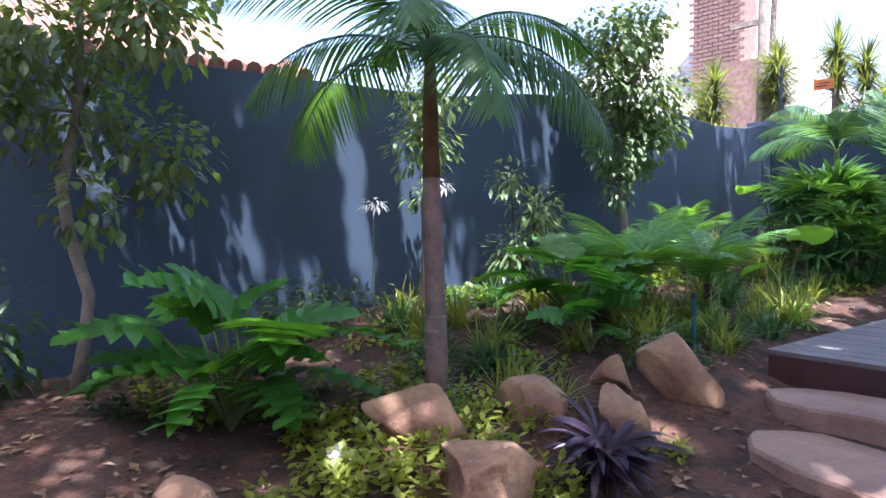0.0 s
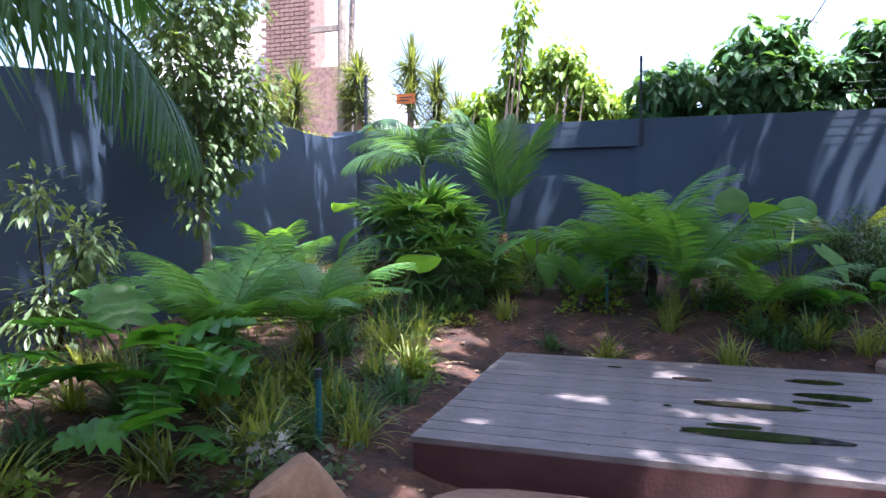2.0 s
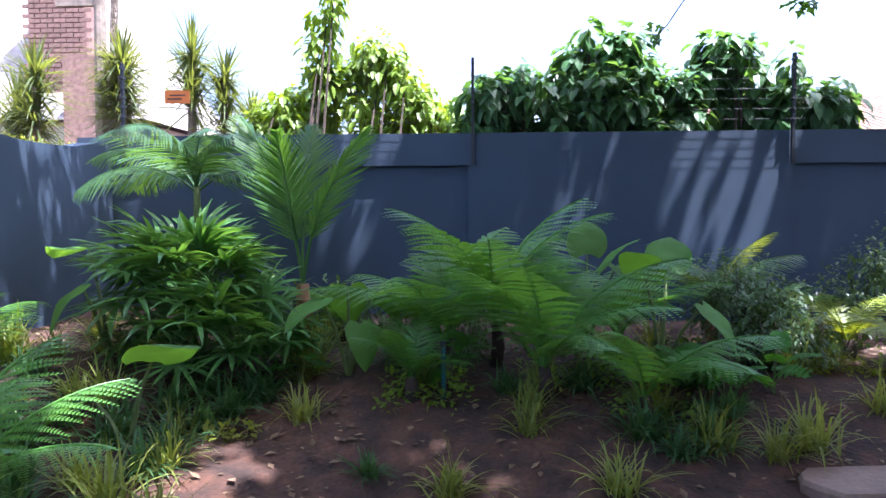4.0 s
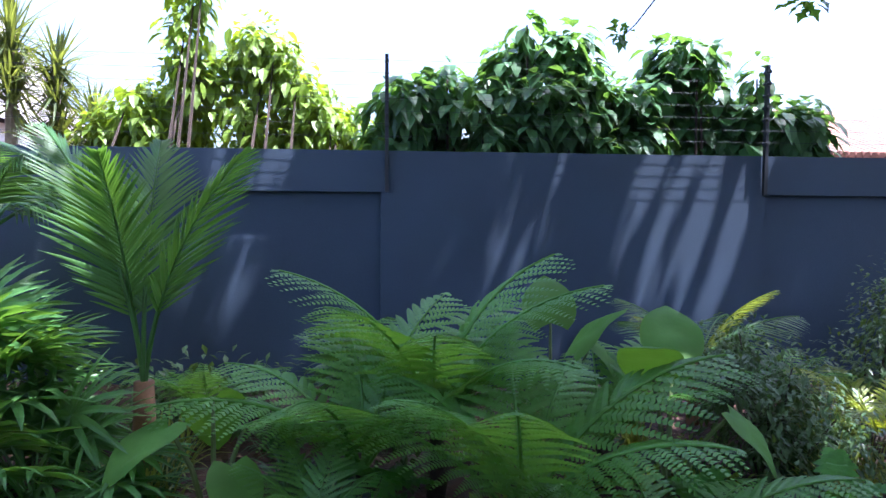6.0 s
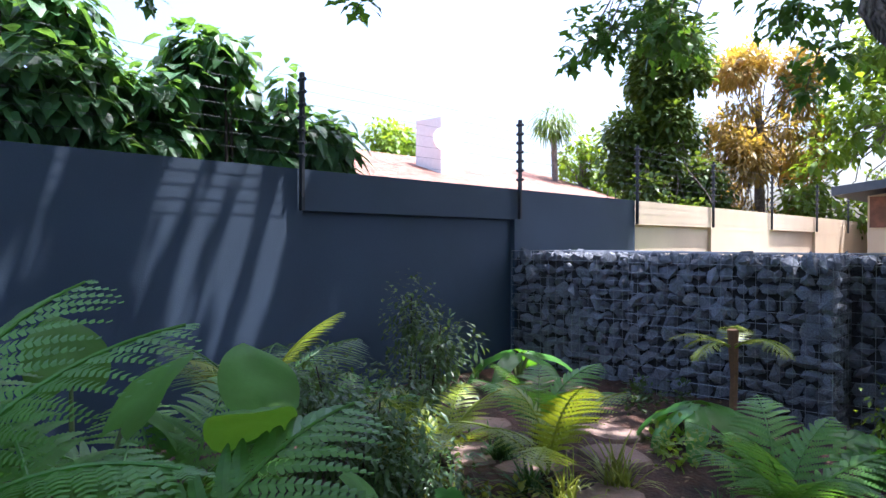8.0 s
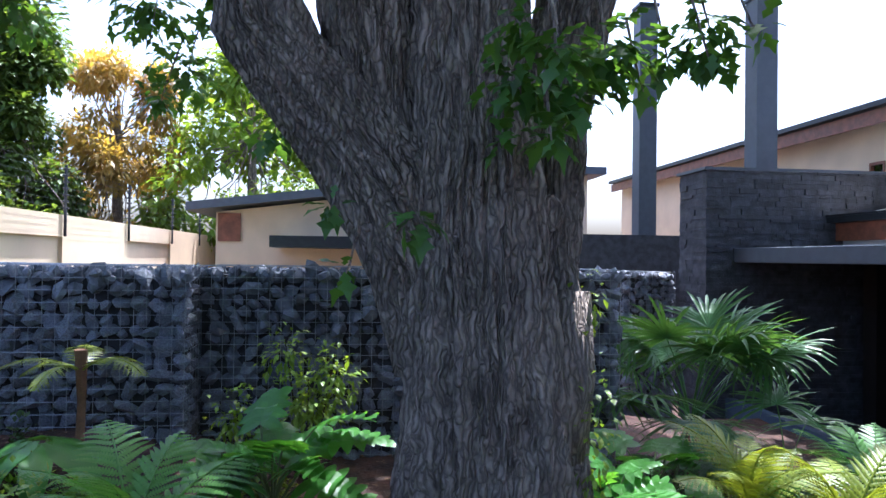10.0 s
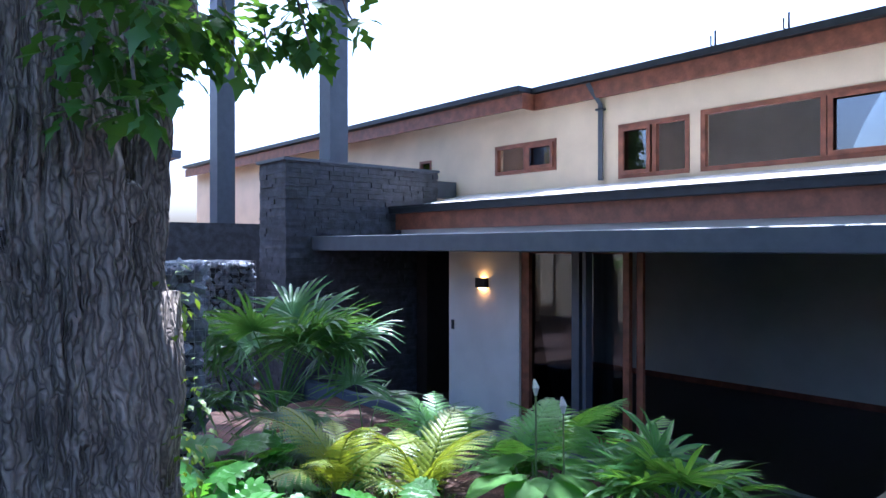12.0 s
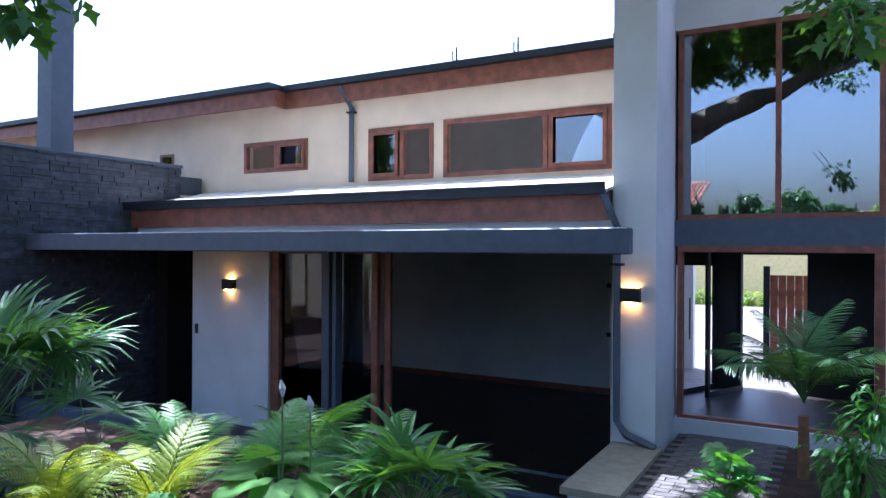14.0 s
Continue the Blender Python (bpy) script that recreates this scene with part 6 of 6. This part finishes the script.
POSTS = [-5.0, -1.12, 2.26, 5.31, 8.18, 11.0, 14.1, 17.4, 20.4]
for x in POSTS:
    fence_post(x, 11.05, 2.92, 4.07)
fw = thing("electric_fence_wire", "thin electric fence wires strung above the wall", "fence wire")
for k in range(7):
    z = 4.01 - k * 0.105
    part("wire", MB().tube([(POSTS[0], 11.0, z)] + [(x, 11.0, z) for x in POSTS[1:]], [0.0016] * len(POSTS), 3), DARKM, fw)


def yucca(x, y, z0, h, r, seed):
    ob = thing("yucca", "spiky-headed yucca behind the wall", "yucca", pose(x, y, z0), "yuccas")
    part("trunk", MB().tube([(0, 0, -0.6), (0.03, 0, h)], [0.07, 0.05], 8, 0.2), PALEBARK, ob)
    r2 = random.Random(seed)
    mb = MB()
    for hh in (h, h - 0.25, h - 0.5, h - 0.75):
        for _ in range(75):
            a, e = r2.uniform(0, 6.28), r2.uniform(-0.7, 1.45)
            d = Vector((math.cos(a) * math.cos(e), math.sin(a) * math.cos(e), math.sin(e)))
            mb.blade((0.03, 0, hh), d, Z, r * r2.uniform(0.75, 1.1), 0.022, 0.12, 3, 0.3, lambda q: (1 - q) ** 0.6 * min(1, 0.4 + 3 * q))
    part("leaf_head", mb, YUCCA, ob)


for i, (x, y, z0, h, r) in enumerate(((-7.3, 13, 3.0, 1.35, 0.55), (-5.05, 13, 3.0, 1.6, 0.55), (-6.2, 13.3, 3.0, 1.5, 0.5), (-4.55, 12.9, 3.0, 1.25, 0.45), (-7.9, 13.5, 3.0, 1.0, 0.6), (-4.15, 12.8, 2.9, 0.75, 0.45), (-6.0, 12.9, 3.0, 1.5, 0.5))):
    yucca(x, y, z0, h, r * 1.3, i)
structure("bank", MB().box(-14, 11.35, 0, 8.3, 16, 2.95), SOIL, "raised ground of the garden next door", "ground")
mb = MB()
for _ in range(1500):
    x = rr.uniform(-7, -3.5)
    mb.blade((x, rr.uniform(11.2, 12.2), rr.uniform(2.9, 3.15)), (rr.uniform(-1, 1), rr.uniform(-1, 0.3), 1.2), Z, rr.uniform(0.12, 0.35), 0.008, 0.5, 3)
for _ in range(900):
    y = rr.uniform(5.5, 11)
    mb.blade((-5.4, y, 3.0 + rr.uniform(0, 0.12)), (rr.uniform(-0.2, 0.6), rr.uniform(-1, 1), 1), Z, rr.uniform(0.05, 0.16), 0.008, 0.5, 3)
tagged(part("bank_grass", mb, GRASS, None), "ragged sunlit grass along the wall top", "grass", "", "stuff")
pl = thing("utility_pole", "tall weathered utility pole behind the wall", "pole", pose(-6.45, 13.2, 2.6))
part("pole", MB().tube([(0, 0, 0), (0.05, 0, 5.0)], [0.09, 0.075], 10), PALEBARK, pl)
part("crossarm", MB().box(-0.6, -0.04, 2.75, 0.1, 0.04, 2.85), PALEBARK, pl)
pl2 = thing("utility_pole", "thin dark pole with cables behind the wall", "pole", pose(-6.55, 13.6, 2.6))
part("pole", MB().tube([(0, 0, 0), (0.25, 0, 5.5)], [0.06, 0.05], 8), BARK, pl2)
sg = thing("warning_sign", "small orange warning plate hung on the electric fence wires", "sign", pose(-4.35, 10.98, 3.68))
part("plate", MB().box(-0.14, -0.004, -0.07, 0.14, 0.004, 0.07), ORANGE, sg)
for k, (a, b) in enumerate(((-0.09, 0.09), (-0.11, 0.05))):
    part("text_bar", MB().box(a, -0.007, 0.012 - 0.04 * k, b, -0.0045, 0.026 - 0.04 * k), DARKM, sg)


def brick_house():
    h = thing("brick_house", "neighbouring house with shingled roof and brick chimney", "house", pose(-17.9, 27, 0))
    part("wall", MB().box(-7, 0, 0, 5.0, 8, 5.6), WHITEP, h)
    rf = MB()
    rf.add([(-8, -0.6, 5.6), (5.6, -0.6, 5.6), (2.4, 4, 11.6), (-5, 4, 11.6), (5.6, 8.6, 5.6), (-8, 8.6, 5.6)], [(0, 1, 2, 3), (1, 4, 2), (4, 5, 3, 2), (5, 0, 3)])
    part("roof", rf, SHINGLE, h, "grey weathered shingle roof")
    part("gable", MB().box(3.2, -1.2, 3.5, 5.2, -0.6, 7.6), BRICKM, h)
    ch = part("chimney", MB().box(1.2, 0.2, 6, 3.1, 1.8, 13.6), BRICKM, h, "tall brown brick chimney")
    me = MB().box(0, 0, 0, 0.42, 0.06, 0.13).mesh("brick", BRICKM)
    for i in range(38):
        for j in range(5):
            part("brick", me, None, ch, m=pose(1.2 + j * 0.46 - (0.2 if i % 2 else 0), 0.15, 7.0 + i * 0.17))
    return h


brick_house()
n8 = thing("tiled_house", "neighbouring house with terracotta tiles behind the west wall", "house", pose(-9.0, 2.0, 0))
part("wall", MB().box(-6, -6, 0, 1.6, 2.6, 3.3), WHITEP, n8)
tl = MB()
for j in range(42):
    y = -6.2 + j * 0.2
    tl.tube([(2.2, y, 3.40), (-2.5, y, 5.2)], [0.09, 0.09], 8)
tagged(part("roof", tl, TILE, n8, "rounded terracotta roof tiles"), kind="stuff")

# ---- east, beyond the gabions ----
t8 = thing("tiled_house", "low neighbouring house with a long brown tiled roof", "house", pose(20, 26, 0))
part("wall", MB().box(-14, -3, 0, 10, 8, 4.4), WHITEP, t8)
rf = MB()
for j in range(120):
    x = -14.6 + j * 0.21
    rf.tube([(x, -3.8, 4.35), (x, 2.5, 6.4)], [0.105, 0.105], 6)
tagged(part("roof", rf, TILE, t8, "brown roof tiles"), kind="stuff")
part("chimney", MB().box(-1.0, -1.0, 4.5, 0.3, 0.4, 7.6), WHITE, t8, "white painted chimney")
dish = part("satellite_dish", MB().tube([(-1.4, -1.4, 6.6), (-1.45, -1.55, 6.62)], [0.42, 0.45], 20), WHITE, t8, "pale satellite dish")


def far_tree(x, y, base, h, rx, mat, seed, label, n=5000, size=0.35, wide=0.4, cone=False):
    r2 = random.Random(seed)
    blobs = []
    for k in range(46):
        t = r2.random()
        w = rx * ((1 - t) ** 0.7 if cone else math.sin(math.pi * (0.15 + 0.8 * t)) ** 0.6)
        a = r2.uniform(0, 6.28)
        rad = w * r2.uniform(0.3, 0.95)
        s = rx * r2.uniform(0.18, 0.34)
        blobs.append((math.cos(a) * rad, math.sin(a) * rad, h * (0.22 + 0.76 * t), s, s, s * 0.9))
    return tree("far_tree", label, BARK, mat, x, y, [(0, 0, 0), (0.1, 0, h * 0.35), (0, 0, h * 0.7), (0, 0, h * 0.85)], [0.25, 0.2, 0.12, 0.05], blobs, n, size, wide, seed, base, 0.2)


far_tree(20.5, 16.6, -0.1, 10.5, 3.0, CONIF, 1, "dense dark green conifer beyond the wall", 30000, 0.26, 0.34, True)
far_tree(24, 14.6, -0.1, 9.6, 2.6, WILLOW, 2, "tall yellowing tree with fine hanging leaves", 14000, 0.3, 0.2)
far_tree(24.5, 10.2, -0.1, 10, 3.6, LIME, 3, "broad sunlit green tree behind the buildings", 8000, 0.32)
far_tree(30, 40, -0.1, 10.5, 3.5, LIME, 4, "rounded yellow-green tree behind the tiled roof", 3500, 0.45)
far_tree(31, 26, -0.1, 8.2, 3.0, LIME, 5, "sunlit garden tree behind the roof", 3500, 0.4)
far_tree(27, 19.5, -0.1, 6.2, 2.0, LIME, 6, "sunlit bush beyond the wall", 2500, 0.35)
far_tree(33, 3, -0.1, 9.5, 3.5, LIME, 7, "sunlit green tree behind the house", 3500, 0.4)
far_tree(21, -14, -0.1, 8, 3, LIME, 8, "green tree beyond the house", 2000, 0.4)
tree("far_palm", "tall thin palm far beyond the roofs", BARK, CONIF, 29, 26.4, [(0, 0, 0), (0.2, 0, 5), (0, 0, 8.6), (0, 0, 9)], [0.2, 0.17, 0.15, 0.1], [(0, 0, 9.1, 1.1, 1.1, 0.6)], 320, 0.9, 0.06, 9, -0.1, 0.4)
cp = [frond_mesh("frond", LIME, 1.6, 60, 90, 34, 0.4, 0.018, 0.2) for _ in range(1)]
for x, y in ((8.5, 10.0), (12.0, 9.6), (13.2, 9.3)):
    ob = thing("palm", "sunlit palm fronds rising behind the gabions", "palm", pose(x, y, 1.9), "palms behind the gabions")
    part("trunk", MB().tube([(0, 0, -2.0), (0, 0, 0)], [0.1, 0.08], 8), STRAW, ob)
    for k in range(9):
        part("frond", cp[0], None, ob, m=pose(0, 0, 0, 0, 10, 40 * k))


build_gabions()
